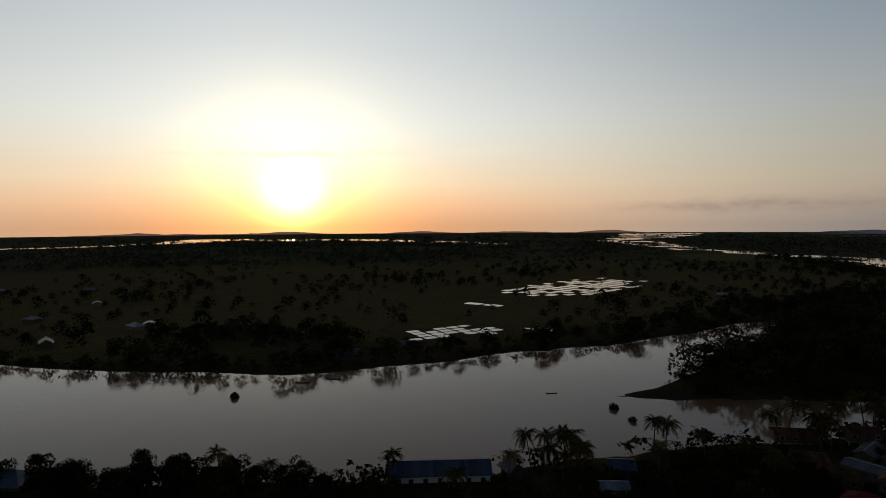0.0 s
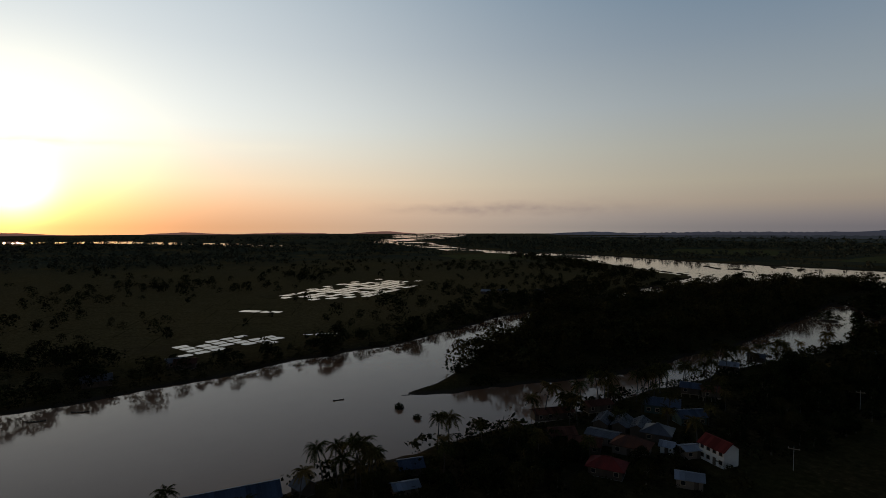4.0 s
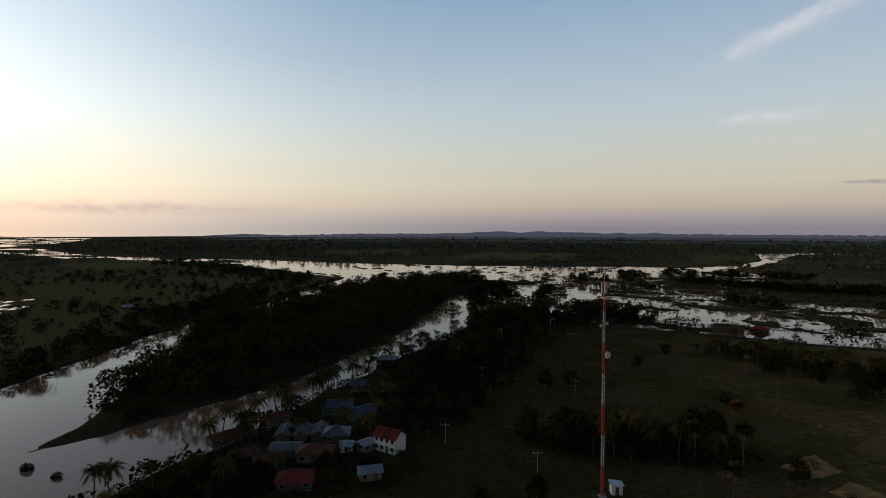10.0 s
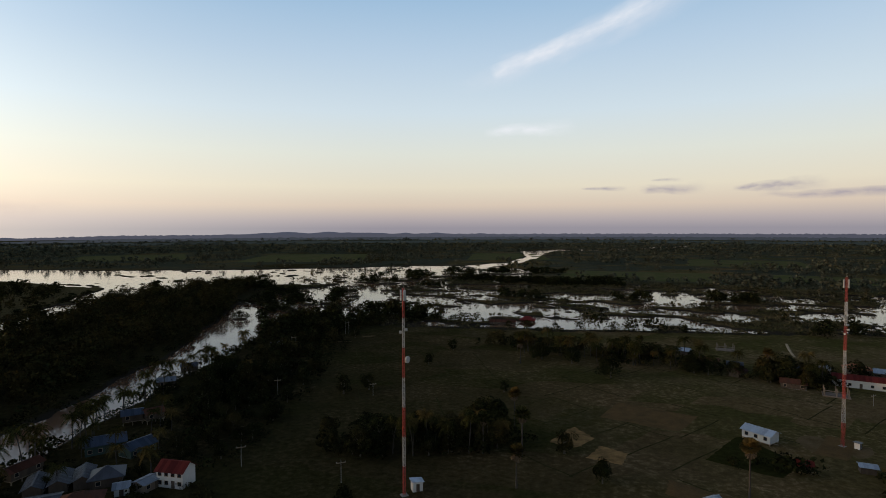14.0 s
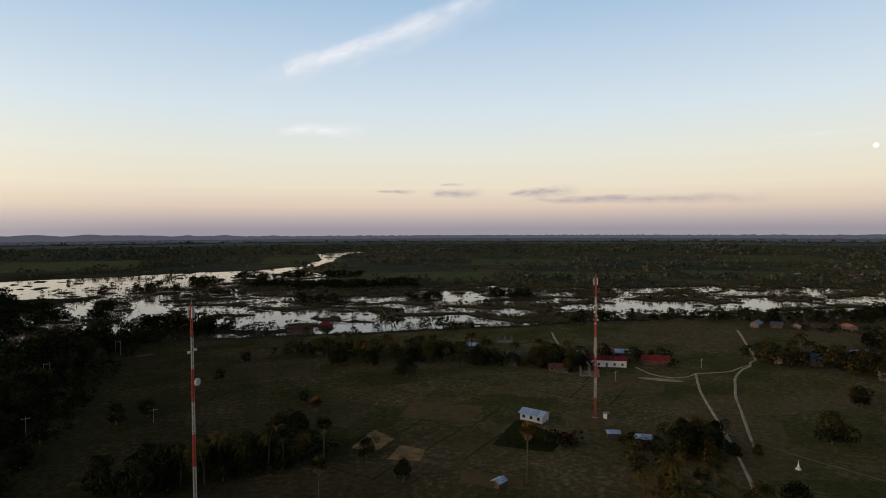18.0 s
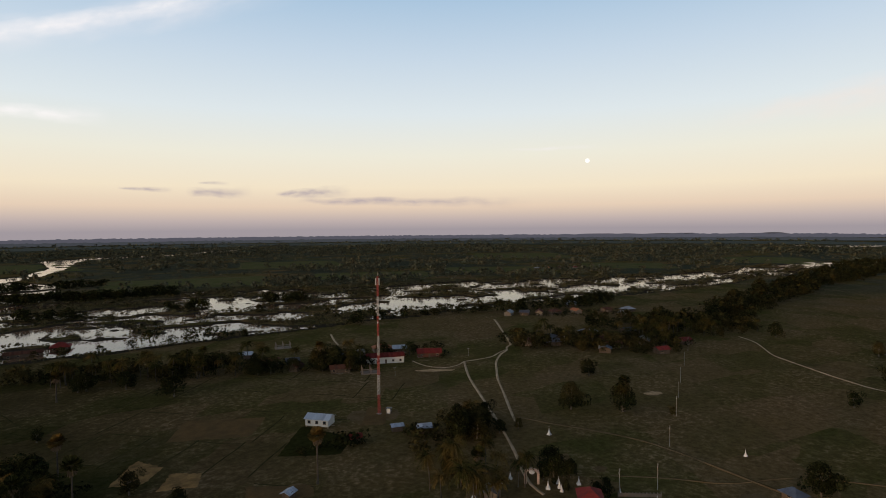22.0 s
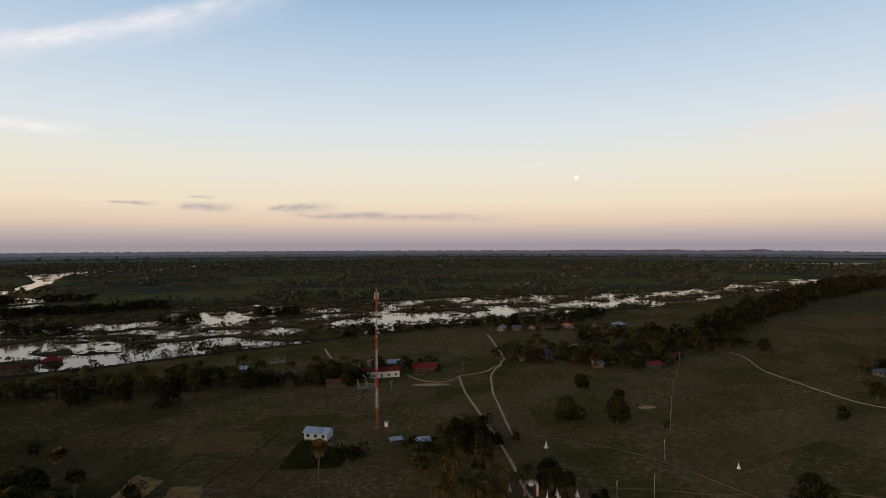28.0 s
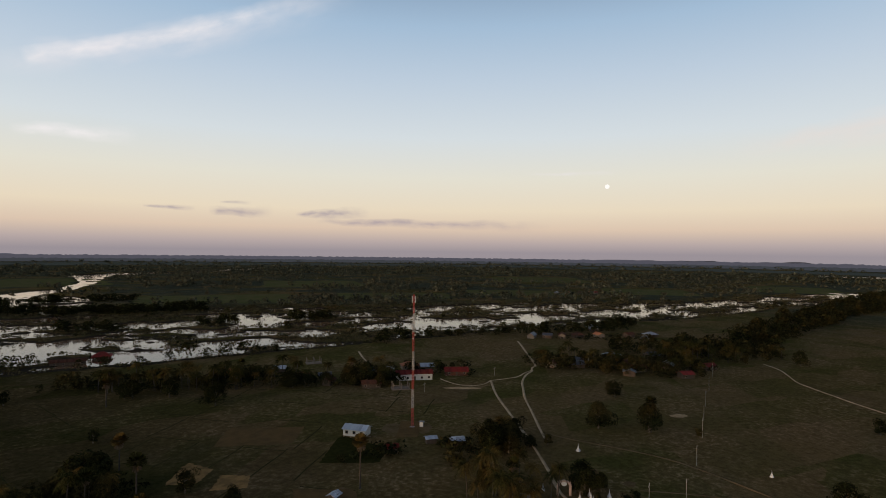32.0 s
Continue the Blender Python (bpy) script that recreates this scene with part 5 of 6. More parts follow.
for k, (x, y, turn, roof) in enumerate(FAR_HOUSES):
    ob = house("house", f"distant wooden house with {ROOF_WORDS[roof.name]} roof among trees", x, y, turn, 8 + k % 3 * 1.5, 6 + k % 2, 2.8, 1.4 + 0.2 * (k % 3), roof,
               CREAM_WALL if k % 4 == 0 else WOOD_WALL, 0, 2, style="hip" if k % 5 == 2 else "gable", sheets=False)
    tagged(ob, group="distant houses")


def post_frame(x, y, turn):
    """An unfinished concrete frame beside the school."""
    root = new("concrete_frame")
    root.matrix_basis = place(root, x, y, radians(turn))
    for px in (-4, 0, 4):
        for py in (-2.5, 2.5):
            part("post", boxes((px - 0.2, py - 0.2, -0.5, px + 0.2, py + 0.2, 3.4)), CREAM_WALL, root)
    part("base_slab", boxes((-4.6, -3.1, -0.5, 4.6, 3.1, 0.45), bevel=0.03), CREAM_WALL, root)
    part("tie_beam", boxes((-4.2, -2.65, 2.2, 4.2, -2.35, 2.45)), CREAM_WALL, root)
    return tagged(root, "unfinished pale concrete post frame on a slab", "building frame")


post_frame(173, 205, -35)
post_frame(178, 288, -25)

# ---------------------------------------------------------------- temple
WHITEWASH = material("whitewash", (0.52, 0.51, 0.50), 0.8, 0.1, 0.6, 5, 0.2, alt=(0.42, 0.41, 0.40))
GILT = material("faded_gilt", (0.45, 0.30, 0.12), 0.5, 0.2, 0.8, 6, 0.2, 0.3)


def stupa(x, y, size, label="small white stupa with a pointed spire"):
    root = new("stupa")
    root.matrix_basis = place(root, x, y, radians((x * 37) % 45), size * 0.5)
    part("base", boxes((-1.1, -1.1, -0.4, 1.1, 1.1, 0.5), (-0.85, -0.85, 0.5, 0.85, 0.85, 0.95), bevel=0.04), WHITEWASH, root)
    part("bell", lathe([(0.75, 0.95), (0.8, 1.2), (0.6, 1.6), (0.42, 2.1), (0.34, 2.3), (0.4, 2.4)], 12), WHITEWASH, root)
    part("spire", lathe([(0.3, 2.4), (0.22, 2.9), (0.13, 3.6), (0.05, 4.3), (0.02, 4.9)], 10), WHITEWASH, root)
    return tagged(root, label, "stupa", "stupas of the temple")


for x, y, s in [(106, 89, .9), (110.5, 88.5, .8), (121, 88, 1.0), (117, 88.5, .8), (122.5, 77, 1.1), (125, 75, 1.0), (127, 76.5, .9), (130, 72, 1.0), (123.5, 73.5, .9), (131.5, 61, .8), (134, 52.5, .8), (157, 97, 1.15), (180, 43, .95)]:
    stupa(x, y, s)


GATE_PLASTER = material("pink_plaster", (0.33, 0.25, 0.21), 0.85, 0.15, 0.5, 5, 0.2, alt=(0.24, 0.18, 0.15), spec=0.1)


def gate(x, y, turn):
    root = new("temple_gate")
    root.matrix_basis = place(root, x, y, radians(turn), 0.66)
    for s in (-1, 1):
        part("gate_pillar", boxes((s * 2.6 - 0.5, -0.5, -0.5, s * 2.6 + 0.5, 0.5, 4.2), (s * 2.6 - 0.65, -0.65, 4.2, s * 2.6 + 0.65, 0.65, 4.5), bevel=0.04), GATE_PLASTER, root)
        bm = lathe([(0.4, 4.5), (0.45, 4.8), (0.25, 5.3), (0.1, 5.9), (0.03, 6.5)], 10)
        bmesh.ops.translate(bm, verts=bm.verts, vec=(s * 2.6, 0, 0))
        part("finial", bm, GATE_PLASTER, root)
    bm = bmesh.new()
    n = 14
    for y0 in (-0.4, 0.4):
        for r in (2.1, 3.0):
            for k in range(n + 1):
                a = math.pi * k / n
                bm.verts.new((r * math.cos(a), y0, 4.0 + (r - 0.35) * math.sin(a)))
    v = list(bm.verts)
    at = lambda i, j, k: v[(i * 2 + j) * (n + 1) + k]
    for k in range(n):
        bm.faces.new((at(0, 0, k), at(0, 1, k), at(0, 1, k + 1), at(0, 0, k + 1)))
        bm.faces.new((at(1, 0, k + 1), at(1, 1, k + 1), at(1, 1, k), at(1, 0, k)))
        bm.faces.new((at(0, 1, k), at(1, 1, k), at(1, 1, k + 1), at(0, 1, k + 1)))
        bm.faces.new((at(0, 0, k + 1), at(1, 0, k + 1), at(1, 0, k), at(0, 0, k)))
    part("arch", bm, GATE_PLASTER, root)
    bm = lathe([(1.25, -0.12), (1.25, 0.12)], 20)
    bmesh.ops.transform(bm, matrix=Matrix.Translation((0, 0, 5.15)) @ Matrix.Rotation(math.pi / 2, 4, "X"), verts=bm.verts)
    part("round_panel", bm, WHITEWASH, root, "round whitewashed panel in the arch")
    return tagged(root, "pale pink temple gate with a round arch", "gate")


gate(122.5, 82, -56)
tagged(house("temple_hall", "white temple building with red tiled roof", 121, 64.2, 35, 7, 5.6, 3.2, 2.0, RED_ROOF, WHITE_WALL, 0, 3, style="hip"), group="temple buildings")
tagged(house("temple_hall", "low temple house with red roof", 119, 55.2, -50, 8, 5, 2.8, 1.3, RED_ROOF, CREAM_WALL, 0, 2), group="temple buildings")
tagged(house("temple_shed", "white shed with pale sheet roof by the gate", 109.5, 86, 30, 5, 3.6, 2.2, 0.8, GREY_ROOF, CREAM_WALL, 0, 2), group="temple buildings")
fence = new("temple_wall")
fence.matrix_basis = place(fence, 134, 57, radians(-52), 0.6)
part("wall", boxes((-9, -0.12, -0.5, 9, 0.12, 1.5)), CREAM_WALL, fence)
for k in range(13):
    part("fence_post", boxes((-9 + 1.5 * k - 0.2, -0.2, -0.5, -9 + 1.5 * k + 0.2, 0.2, 2.0), bevel=0.03), CREAM_WALL, fence)
tagged(fence, "cream plastered temple wall with square posts", "wall")


# ---------------------------------------------------------------- poles, paths, bunds, paddies, boats
def power_pole(x, y, tall, turn, double=False):
    root = new("power_pole")
    root.matrix_basis = place(root, x, y, radians(turn))
    for dx in ((-1.1, 1.1) if double else (0,)):
        bm = bmesh.new()
        beam_into(bm, (dx, 0, -0.6), (dx, 0, tall), 0.085, 8, 0.05)
        part("pole", bm, CONCRETE, root)
    part("crossarm", boxes((-1.3, -0.07, tall - 0.9, 1.3, 0.07, tall - 0.72)), TIMBER, root)
    for k in (-1.1, 0, 1.1):
        bm = lathe([(0.04, tall - 0.72), (0.08, tall - 0.6), (0.04, tall - 0.42)], 8)
        bmesh.ops.translate(bm, verts=bm.verts, vec=(k, 0, 0))
        part("insulator", bm, WHITE_PAINT, root)
    return tagged(root, "pale concrete power pole with crossarm", "power pole", "power poles")


for x, y, h in [(141, 55, 9), (173, 63, 8.5), (203, 71, 9.5), (226, 78, 8.5), (250, 85, 9), (283, 94, 9), (317, 103, 10), (-44, 158, 8), (-48, 225, 9), (-15, 145, 8), (-10, 221, 7), (133, 62, 8), (177, 192, 6), (230, 190, 6), (290, 165, 7)]:
    power_pole(x, y, h * 0.78, 17)
power_pole(-56, 304, 9, 10, True)
power_pole(-32, 353, 8, 10, True)


def path_mesh(name, label, line, width, mat, lift=0.12):
    """A trodden way that follows the ground."""
    pts = [Vector(p) for p in line]
    fine = []
    for i in range(len(pts) - 1):
        p0, p1, p2, p3 = pts[max(i - 1, 0)], pts[i], pts[i + 1], pts[min(i + 2, len(pts) - 1)]
        n = max(2, int((p2 - p1).length / 2.5))
        for k in range(n):
            t = k / n
            fine.append(0.5 * ((2 * p1) + (p2 - p0) * t + (2 * p0 - 5 * p1 + 4 * p2 - p3) * t * t + (3 * p1 - p0 - 3 * p2 + p3) * t ** 3))
    fine.append(pts[-1])
    rows = []
    for i, p in enumerate(fine):
        d = (fine[min(i + 1, len(fine) - 1)] - fine[max(i - 1, 0)]).normalized()
        s = Vector((-d.y, d.x))
        w = width / 2 * (0.75 + 0.5 * float(value_noise(np.array([i * 0.35]), np.array([3.3]), 9)[0]))
        rows += [p - s * (w + 0.15), p - s * w, p + s * w, p + s * (w + 0.15)]
    xy = np.array([(p.x, p.y) for p in rows])
    z = height(xy[:, 0], xy[:, 1]) + np.tile([-0.15, lift, lift, -0.15], len(fine))
    n = np.arange(len(fine) - 1)[:, None] * 4
    faces = np.concatenate([n + [k, k + 1, k + 5, k + 4] for k in range(3)])[:, ::-1]
    ob = new(name, mesh_from(name, np.column_stack([xy, z]), faces, mat, True))
    return tagged(ob, label, "path", kind="structure")


TRAIL = material("trodden_trail", (0.40, 0.31, 0.20), 1.0, 0.25, 0.3, 3, 0.5, alt=(0.27, 0.20, 0.12), spec=0.0)
path_mesh("path_temple", "pale concrete path from the temple gate", [(119, 76), (122, 82), (129, 89.5), (137, 97), (153, 114), (178, 142), (198, 164), (219, 184)], 0.95, TRAIL)
path_mesh("path_winding", "pale dirt path winding over the pasture", [(160, 112), (165, 117), (184, 134), (203, 151), (216, 161), (228, 170), (243, 178), (255, 182), (262, 187), (269, 189)], 0.95, TRAIL)
path_mesh("path_north", "dirt path to the river", [(269, 189), (280, 198), (303, 219), (322, 236), (338, 251)], 1.4, TRAIL)
path_mesh("path_cross", "dirt path joining the two ways", [(219, 184), (226, 181), (236, 179), (248, 182), (256, 183)], 0.75, TRAIL)
path_mesh("path_school", "narrow dirt path to the school", [(219, 184), (211, 182), (203, 184), (200, 193), (203, 206)], 0.7, TRAIL)
path_mesh("path_east", "faint dirt track across the pasture", [(165, 116), (167, 102), (170, 89), (172, 74), (170, 60), (160, 29)], 1.1, EARTH)
path_mesh("path_south", "faint worn track past the field house", [(141, 68), (149, 56), (157, 42), (173, 28), (184, 6)], 0.6, EARTH)
path_mesh("path_far", "pale dirt track over the far pasture", [(380, 92), (366, 80), (350, 72), (335, 64), (318, 48), (303, 33), (290, 16), (286, -12)], 0.8, TRAIL)
path_mesh("path_hill", "dirt track between the village gardens", [(203, 268), (212, 284), (222, 300)], 1.2, TRAIL)

BUND = material("grassy_bund", (0.040, 0.036, 0.014), 1.0, 0.35, 0.3, 4, 0.5, spec=0.0)
bund_rng = np.random.default_rng(3)


def bunds(name, label, cx, cy, turn, across, along, nx, ny, skip):
    """Low earth ridges between plots."""
    c, s = math.cos(radians(turn)), math.sin(radians(turn))
    pieces = []
    for axis, n in ((0, nx), (1, ny)):
        for k in range(n + 1):
            cells = ny if axis == 0 else nx
            for j in range(cells):
                if bund_rng.random() < skip:
                    continue
                a = -0.5 + k / n + bund_rng.uniform(-0.03, 0.03)
                b0, b1 = -0.5 + j / cells, -0.5 + (j + 1) / cells
                ends = [(a * across, b * along) if axis == 0 else (b * across, a * along) for b in (b0, b1)]
                t = np.linspace(0, 1, 12)
                u, v = ends[0][0] + (ends[1][0] - ends[0][0]) * t, ends[0][1] + (ends[1][1] - ends[0][1]) * t
                x, y = cx + u * c - v * s + np.sin(t * 7 + k) * 0.2, cy + u * s + v * c + np.sin(t * 5 + j) * 0.2
                if (shore(x, y) < 8).any():
                    continue
                dx, dy = x[-1] - x[0], y[-1] - y[0]
                l = math.hypot(dx, dy)
                sx, sy = -dy / l, dx / l
                z = height(x, y)
                rows = [np.column_stack([x + sx * o, y + sy * o, z + h]) for o, h in ((-0.45, -0.1), (-0.2, 0.035), (0.2, 0.035), (0.45, -0.1))]
                verts = np.stack(rows, 1).reshape(-1, 3)
                i = np.arange(11)[:, None] * 4
                pieces.append((verts, np.concatenate([i + [q, q + 1, q + 5, q + 4] for q in range(3)])[:, ::-1]))
    v, f = join(pieces)
    tagged(new(name, mesh_from(name, v, f, BUND, True)), label, "field bund", kind="stuff")


bunds("field_bunds", "low grassy bunds between dry rice plots", 95, 205, 33, 150, 120, 6, 7, 0.55)
bunds("field_bunds", "low bunds near the river village", 0, 240, 5, 90, 150, 3, 6, 0.6)
bunds("field_bunds", "low bunds between fields across the river", -400, 40, 62, 260, 220, 8, 7, 0.35)

for (cx, cy, a, b, turn, na, nb) in PADDIES:
    c, s = math.cos(radians(turn)), math.sin(radians(turn))
    prng = np.random.default_rng(int(abs(cx)))
    for i in range(na):
        for j in range(nb):
            u_, v_ = -a / 2 + a / na * (i + 0.5), -b / 2 + b / nb * (j + 0.5)
            if prng.random() < 0.18 + (0.75 if na > 10 else 0.4) * max(0, (u_ / a * 2) ** 2 + (v_ / b * 2) ** 2 - 0.45):
                continue
            lx, ly = a / na, b / nb
            u, v = -a / 2 + lx * (i + 0.5), -b / 2 + ly * (j + 0.5)
            wx, wy = (lx - 0.8) * prng.uniform(0.9, 1) / 2, (ly - 0.8) * prng.uniform(0.85, 1) / 2
            bm = bmesh.new()
            ring = [bm.verts.new((math.copysign(abs(math.cos(t)) ** 0.35, math.cos(t)) * wx * prng.uniform(0.93, 1.03), math.copysign(abs(math.sin(t)) ** 0.35, math.sin(t)) * wy * prng.uniform(0.93, 1.03), 0)) for t in np.linspace(0, 2 * math.pi, 20, endpoint=False)]
            bm.faces.new(ring)
            me = bpy.data.meshes.new("rice_paddy")
            bm.to_mesh(me)
            bm.free()
            me.materials.append(PADDY)
            ob = new("rice_paddy", me)
            ob.matrix_basis = Matrix.Translation((cx + u * c - v * s, cy + u * s + v * c, 0.96)) @ Matrix.Rotation(radians(turn), 4, "Z")
            tagged(ob, "flooded rice plot mirroring the sky", "rice paddy", "flooded rice plots")

# bare patches on the pasture
def bare_patch(name, label, x, y, rx, ry, turn, mat=EARTH, lift=0.11):
    prng = np.random.default_rng(int(abs(x * 13 + y)))
    ang_ = np.linspace(0, 2 * math.pi, 40, endpoint=False)
    r = 0.75 + 0.4 * prng.random(40)
    r = (r + np.roll(r, 1) + np.roll(r, -1)) / 3
    c, s = math.cos(radians(turn)), math.sin(radians(turn))
    rings = []
    for k in (0.0, 0.4, 0.75, 1.0):
        u, v = np.cos(ang_) * rx * r * max(k, 0.02), np.sin(ang_) * ry * r * max(k, 0.02)
        px, py = x + u * c - v * s, y + u * s + v * c
        rings.append(np.column_stack([px, py, height(px, py) + (lift if k < 0.9 else -0.04)]))
    n = np.arange(40)
    faces = np.concatenate([np.stack([q * 40 + n, q * 40 + (n + 1) % 40, (q + 1) * 40 + (n + 1) % 40, (q + 1) * 40 + n], 1) for q in range(3)])[:, ::-1]
    return tagged(new(name, mesh_from(name, np.concatenate(rings), faces, mat, True)), label, "ground patch", kind="structure")


STRAW = material("dry_straw", (0.26, 0.155, 0.062), 1.0, 0.45, 0.4, 5, 0.5, alt=(0.13, 0.082, 0.034), spec=0.0)
PALE_STRAW = material("pale_straw", (0.40, 0.28, 0.16), 1.0, 0.4, 0.5, 5, 0.5, alt=(0.24, 0.16, 0.085), spec=0.0)
LUSH = material("lush_crop", (0.027, 0.027, 0.008), 1.0, 0.35, 0.6, 5, 0.6, spec=0.0)
for x, y, rx, ry, turn, mat, label in [
        (197, 184, 11, 2.4, -46, PALE_STRAW, "pale strip of dry straw by the path"), (137, 152, 7, 3, 40, EARTH, "bare earth round the mast foot"), (128, 158, 6, 9, -30, EARTH, "bare earth strip beside the shed"),
        (226, 88, 4.5, 2.6, -30, PALE_STRAW, "pale heap of straw on the pasture"), (150, 34, 6, 4, 20, EARTH, "trodden earth by the field house"), (77, 128, 6, 4, 10, EARTH, "trodden earth by the hut"),
        (-32, 330, 6, 2, 0, EARTH, "bare earth strip by the poles"), (-18, 345, 5, 2, 20, EARTH, "bare earth patch near the bank"), (330, 240, 9, 4, -40, EARTH, "bare earth landing by the river"),
        (143, 72, 2.5, 2, 0, EARTH, "round worn patch")]:
    bare_patch("ground_patch", label, x, y, rx, ry, turn, mat)


def plot_patch(label, corners, mat, lift=0.13):
    """A four-cornered field plot with a ragged edge."""
    a, b, c, d = (np.array(p, float) for p in corners)
    n = 14
    prng = np.random.default_rng(int(abs(a[0] * 7 + a[1])))
    u, v = np.meshgrid(np.linspace(0, 1, n), np.linspace(0, 1, n))
    xy = (a * (1 - u[..., None]) + b * u[..., None]) * (1 - v[..., None]) + (d * (1 - u[..., None]) + c * u[..., None]) * v[..., None]
    xy = xy + prng.normal(0, 0.22, xy.shape)
    rim = (u == 0) | (u == 1) | (v == 0) | (v == 1)
    x, y = xy[..., 0].ravel(), xy[..., 1].ravel()
    z = height(x, y) + np.where(rim.ravel(), -0.06, lift)
    i, j = np.meshgrid(np.arange(n - 1), np.arange(n - 1), indexing="ij")
    q = (i * n + j).ravel()
    faces = np.stack([q, q + 1, q + n + 1, q + n], 1)
    tagged(new("field_plot", mesh_from("field_plot", np.column_stack([x, y, z]), faces, mat, True)), label, "field plot", kind="structure")


SOIL = material("tilled_soil", (0.115, 0.070, 0.030), 1.0, 0.4, 0.3, 3, 0.5, alt=(0.085, 0.056, 0.026), spec=0.0)
CROP = material("young_crop", (0.070, 0.076, 0.027), 1.0, 0.35, 0.05, 0.6, 0.6, alt=(0.098, 0.086, 0.038), spec=0.0)
plot_patch("straw-coloured stubble plot", [(54, 155.5), (63, 149.5), (68, 157.7), (62, 164.6)], STRAW)
plot_patch("dry stubble strip behind the bush", [(46.5, 168.5), (54, 163), (62.5, 170), (59.2, 182)], STRAW)
plot_patch("dark green vegetable plot below the shed", [(87, 151), (101.5, 137), (113.5, 145), (109, 169)], LUSH)
plot_patch("bare brown yard in front of the mast", [(121, 152), (128, 146), (143, 160), (137, 166)], SOIL)
plot_patch("fallow brown plot", [(70, 190), (92, 172), (106, 186), (84, 206)], SOIL, 0.12)
plot_patch("worn brown plot near the lower bund", [(66, 132), (80, 120), (84, 127), (71, 140)], SOIL, 0.12)
for cx, cy, a, b, turn in MEADOWS:
    c, s = math.cos(radians(turn)), math.sin(radians(turn))
    plot_patch("open light green field among the woods", [(cx + u * a * c - v * b * s, cy + u * a * s + v * b * c) for u, v in ((-1, -1), (1, -1), (1, 1), (-1, 1))], CROP, 0.3)


def boat(x, y, turn, size):
    root = new("boat")
    root.matrix_basis = Matrix.Translation((x, y, 0.0)) @ Matrix.Rotation(radians(turn), 4, "Z") @ Matrix.Diagonal((size, size, size, 1))
    bm = bmesh.new()
    t = np.linspace(-1, 1, 9)
    rows = []
    for k in t:
        w = 0.55 * (1 - abs(k) ** 2.5) + 0.06
        z = 0.35 + 0.45 * abs(k) ** 3
        rows.append([bm.verts.new((k * 4, o * w, h)) for o, h in ((-1, z), (-0.7, -0.15), (0.7, -0.15), (1, z), (0.85, z), (0.55, 0.0), (-0.55, 0.0), (-0.85, z))])
    for a, b in zip(rows[:-1], rows[1:]):
        for k in range(8):
            bm.faces.new((a[k], a[(k + 1) % 8], b[(k + 1) % 8], b[k]))
    bm.faces.new(rows[0][::-1])
    bm.faces.new(rows[-1])
    part("hull", bm, WOOD_WALL, root)
    for k in (-1.5, 0, 1.5):
        part("thwart", boxes((k - 0.12, -0.46, 0.26, k + 0.12, 0.46, 0.31)), TIMBER, root)
    return tagged(root, "dark narrow wooden boat on the river", "boat", "river boats")


for x, y, turn, size in [(-169, 98, 75, 0.5), (-209, 12, 70, 0.7), (-211, 24, 60, 0.7), (-107, 185, 80, .6), (-104, 200, 80, .6)]:
    boat(x, y, turn, size)

# drifting bushes in the near river
for k, (x, y, s) in enumerate([(-148, 110, 1.0), (-136, 109, 0.8), (-197, -12, 1.0)]):
    root = new("river_bush")
    root.matrix_basis = Matrix.Translation((x, y, 0)) @ Matrix.Diagonal((s, s, s, 1))
    rng_ = np.random.default_rng(500 + k)
    d_ = rng_.normal(0, 1, (150, 3))
    d_ /= np.linalg.norm(d_, axis=1, keepdims=True)
    d_[:, 2] = abs(d_[:, 2])
    part("leaves", mesh_from("leaves", cards(rng_, d_ * (2.0, 1.7, 1.9) * rng_.uniform(0.6, 1.05, (150, 1)), d_, 0.5), quads(150), LEAF), None, root)
    part("roots", boxes((-1.4, -1.0, -0.5, 1.4, 1.0, 0.12), bevel=0.1), BARK, root)
    tagged(root, "round dark bush standing in the river", "bush", "bushes in the river")

# ---------------------------------------------------------------- moon and far hills
moon_at = Vector((math.sin(radians(63.2)), math.cos(radians(63.2)), math.tan(radians(6.7)))) * 4600 + Vector((0, 0, 65))
bm = bmesh.new()
bmesh.ops.create_icosphere(bm, subdivisions=4, radius=17.5)
me = bpy.data.meshes.new("moon")
bm.to_mesh(me)
bm.free()
me.materials.append(glow_material("moonlight", (1.0, 0.97, 0.92), 1.1))
moon = new("moon", me)
moon.location = moon_at
tagged(moon, "small full white moon over the horizon", "moon", kind="structure")


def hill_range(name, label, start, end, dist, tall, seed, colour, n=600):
    """A far ridge as a low humped body, its haze put into a glowing colour."""
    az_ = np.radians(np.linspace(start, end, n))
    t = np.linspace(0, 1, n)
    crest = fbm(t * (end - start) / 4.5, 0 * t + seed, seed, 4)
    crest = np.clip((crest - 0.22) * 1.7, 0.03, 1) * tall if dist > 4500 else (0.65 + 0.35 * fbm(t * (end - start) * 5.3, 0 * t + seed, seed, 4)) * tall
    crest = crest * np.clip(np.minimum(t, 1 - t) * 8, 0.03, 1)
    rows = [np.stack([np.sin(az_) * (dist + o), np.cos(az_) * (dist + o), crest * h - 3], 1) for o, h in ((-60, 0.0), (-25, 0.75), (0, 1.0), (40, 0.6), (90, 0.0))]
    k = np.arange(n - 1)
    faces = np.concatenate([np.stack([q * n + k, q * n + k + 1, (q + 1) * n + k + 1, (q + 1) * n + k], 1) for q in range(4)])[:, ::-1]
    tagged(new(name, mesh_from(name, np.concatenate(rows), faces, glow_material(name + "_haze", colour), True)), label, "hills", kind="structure")


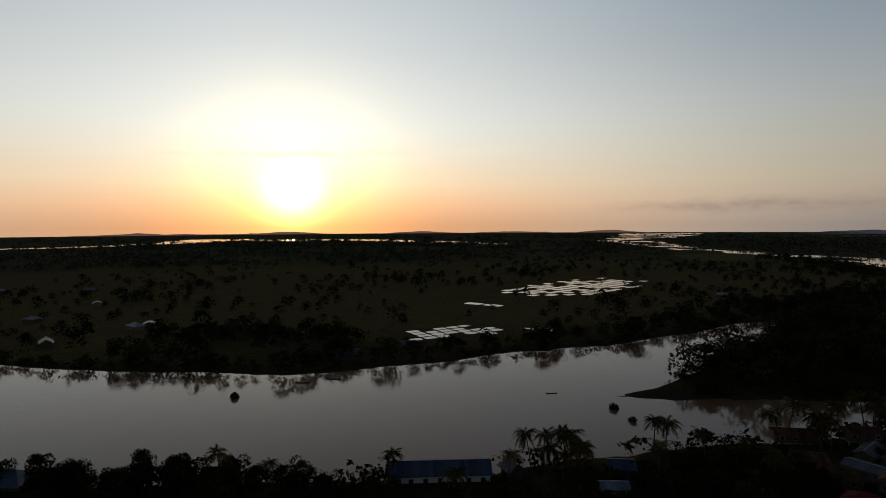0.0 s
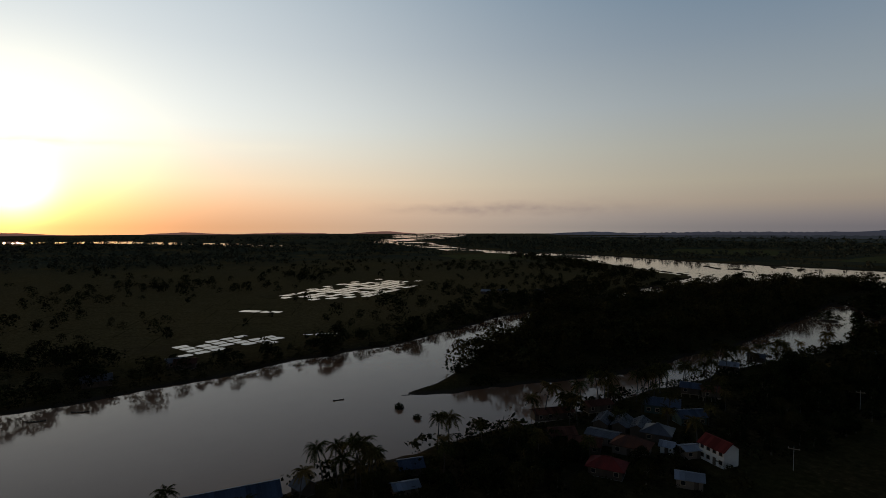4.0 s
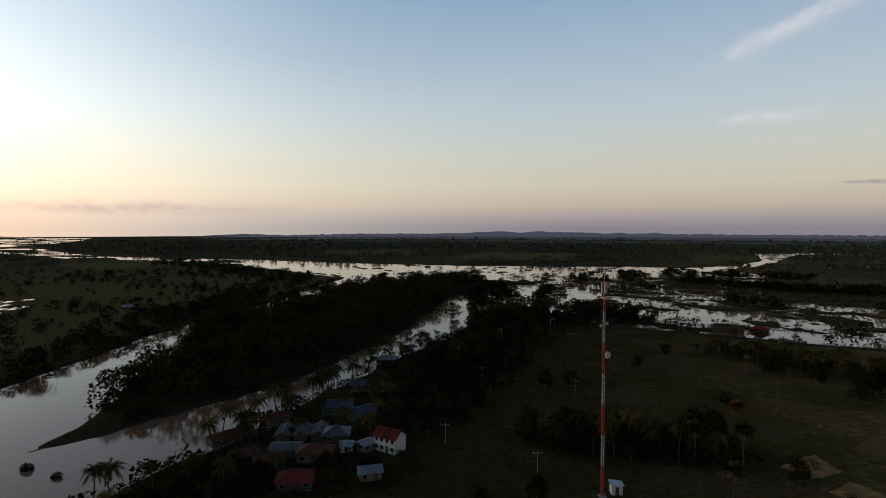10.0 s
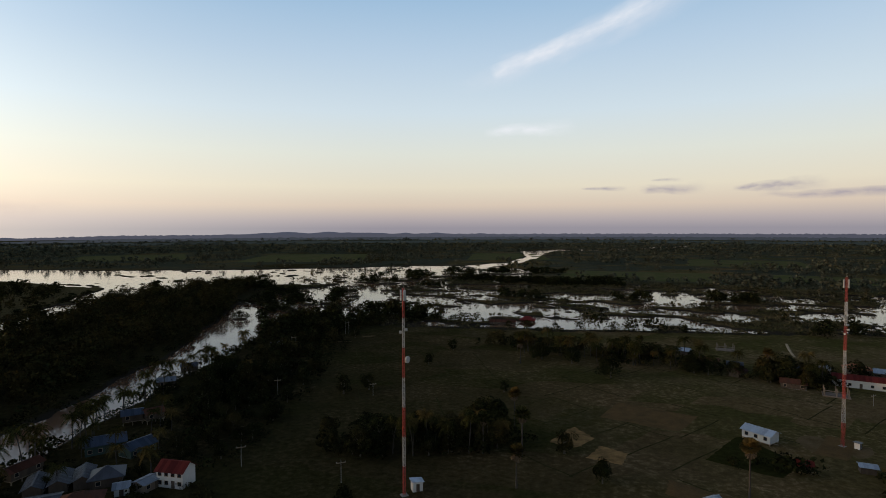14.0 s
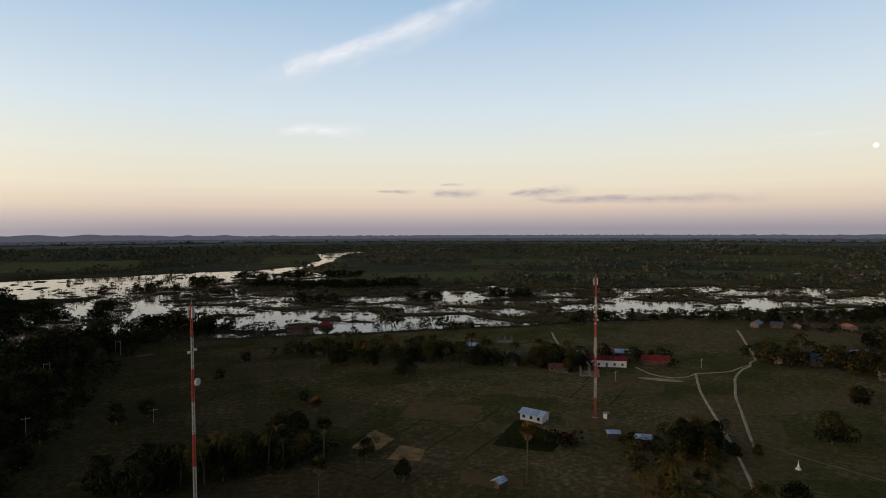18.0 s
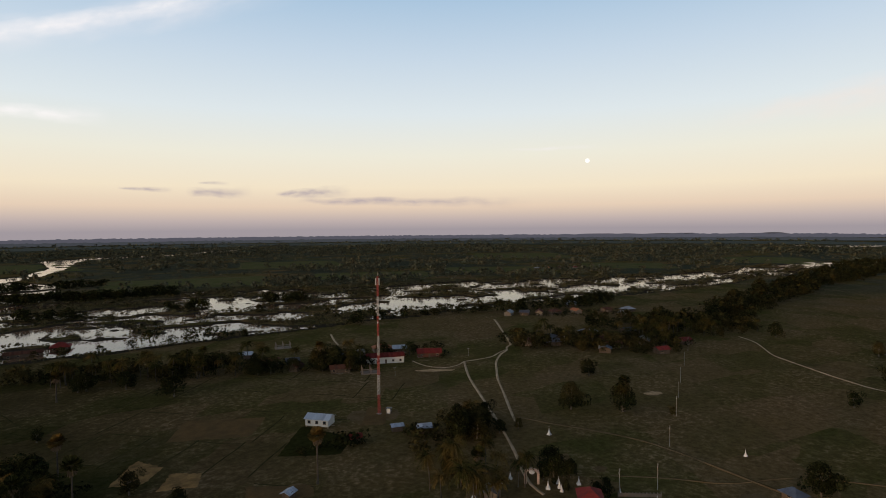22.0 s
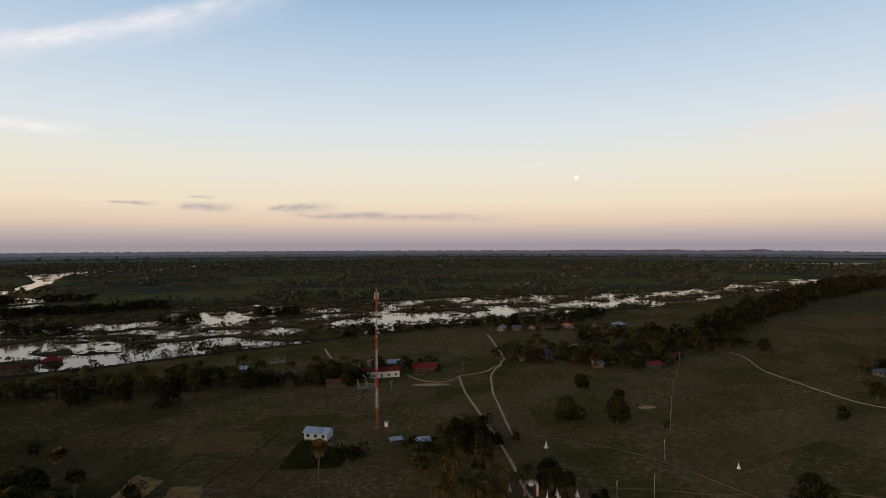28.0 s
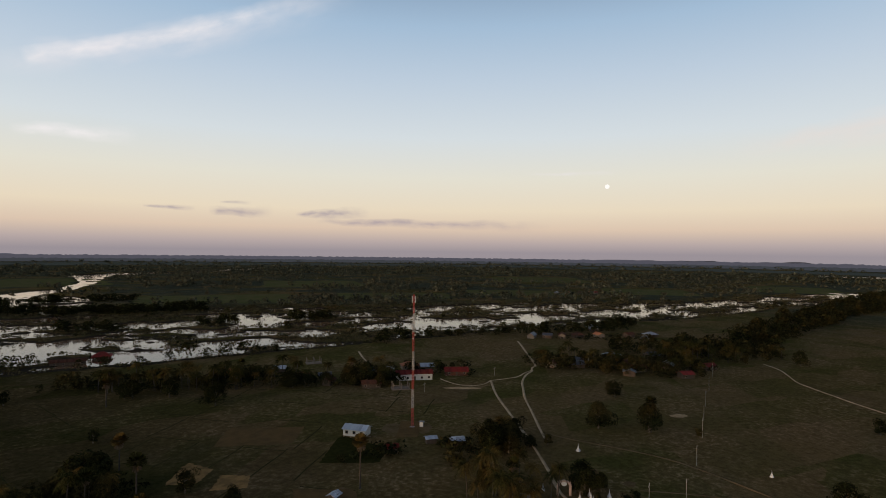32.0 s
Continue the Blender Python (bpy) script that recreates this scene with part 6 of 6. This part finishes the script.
# unlit ridges: haze and evening light are put into their glowing colours
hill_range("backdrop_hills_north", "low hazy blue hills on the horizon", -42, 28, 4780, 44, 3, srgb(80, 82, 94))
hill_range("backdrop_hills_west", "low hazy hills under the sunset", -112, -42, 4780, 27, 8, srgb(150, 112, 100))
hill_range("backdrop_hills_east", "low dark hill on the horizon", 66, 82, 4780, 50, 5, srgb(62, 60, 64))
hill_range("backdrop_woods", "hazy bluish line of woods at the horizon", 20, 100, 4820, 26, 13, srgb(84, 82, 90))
# added bands of woods, paler with distance: haze painted as glow
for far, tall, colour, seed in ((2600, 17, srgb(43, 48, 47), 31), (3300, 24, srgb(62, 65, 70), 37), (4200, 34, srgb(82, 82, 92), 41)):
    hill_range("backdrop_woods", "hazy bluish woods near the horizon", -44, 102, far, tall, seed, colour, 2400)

# ---------------------------------------------------------------- trees and palms packed between the houses
def clear_of_houses(x, y, gap=0.4):
    ok = np.ones(len(x), bool)
    for hx, hy, r in HOUSES:
        ok &= np.hypot(x - hx, y - hy) > r + gap
    return ok


green_rng = np.random.default_rng(57)
IN_VILLAGE = [
    ([(-104, 128, 8), (-84, 145, 18), (-80, 172, 18), (-80, 205, 16)], 36, 0.3, 0.45), ([(-56, 160, 7), (-54, 192, 11), (-52, 230, 13), (-50, 275, 14), (-44, 322, 14)], 100, 0.5, 0.9),
    ([(-96, 112, 8), (-76, 112, 12), (-60, 128, 9)], 190, 0.38, 0.62), ([(-122, 8, 6), (-100, 28, 7), (-98, 70, 7), (-92, 100, 8)], 150, 0.4, 0.7),
    ([(-150, -60, 10), (-124, -30, 10), (-120, 0, 8)], 150, 0.55, 0.95), ([(180, 232, 8), (215, 216, 10)], 190, 0.4, 0.65), ([(122, 74, 5), (134, 62, 4)], 300, 0.3, 0.45)]
for line, per_ha, low, high in IN_VILLAGE:
    for x, y in scatter(line, per_ha, rng=green_rng, keep=lambda x, y: clear_of_houses(x, y, 1.6)):
        TREE_SPOTS.append((x, y, int(green_rng.integers(0, 7)), green_rng.uniform(0, 6.28), green_rng.uniform(low, high)))
for line, per_ha in [([(-104, 130, 8), (-84, 145, 18), (-80, 185, 18)], 60), ([(-96, 108, 8), (-72, 114, 10)], 90), ([(-100, 30, 6), (-96, 90, 7)], 80), ([(-148, -50, 8), (-122, 0, 8)], 60), ([(185, 228, 8), (222, 208, 8)], 110), ([(300, 175, 16), (322, 130, 16)], 60)]:
    for x, y in scatter(line, per_ha, rng=green_rng, keep=clear_of_houses):
        COCONUTS.put(int(green_rng.integers(0, 4)), x, y, green_rng.uniform(0, 6.28), green_rng.uniform(0.55, 0.85))
UNDERGROWTH = [([(-104, 125, 10), (-84, 140, 20), (-78, 172, 20), (-76, 210, 18)], 420), ([(-100, 108, 10), (-72, 112, 13), (-56, 135, 12)], 700), ([(-112, 20, 8), (-100, 60, 9), (-94, 95, 10)], 600), ([(-152, -70, 12), (-122, -20, 12), (-112, 10, 8)], 600), ([(176, 236, 9), (218, 210, 12)], 500), ([(285, 185, 16), (325, 130, 18)], 190), ([(385, 230, 14), (430, 195, 16)], 350), ([(-54, 165, 10), (-50, 230, 15), (-42, 325, 15)], 420)]
for line, per_ha in UNDERGROWTH:
    wood("undergrowth", "dark hedges and shrubs filling the gaps between houses", scatter(line, per_ha, rng=green_rng, keep=clear_of_houses), 2.2, 2.2, 34, 0.2)

# the nearest trees stand on their own, the rest are one body of wood
TREE_SPOTS.sort(key=lambda p: math.hypot(p[0], p[1]))
for x, y, kind, turn, size in TREE_SPOTS[:255]:
    TREES.put(kind, x, y, turn, size)
wood("village_trees", "many dark trees round the more distant houses", np.array([p[:2] for p in TREE_SPOTS[255:]]), 7.5, 1.05, 150, 0.09)
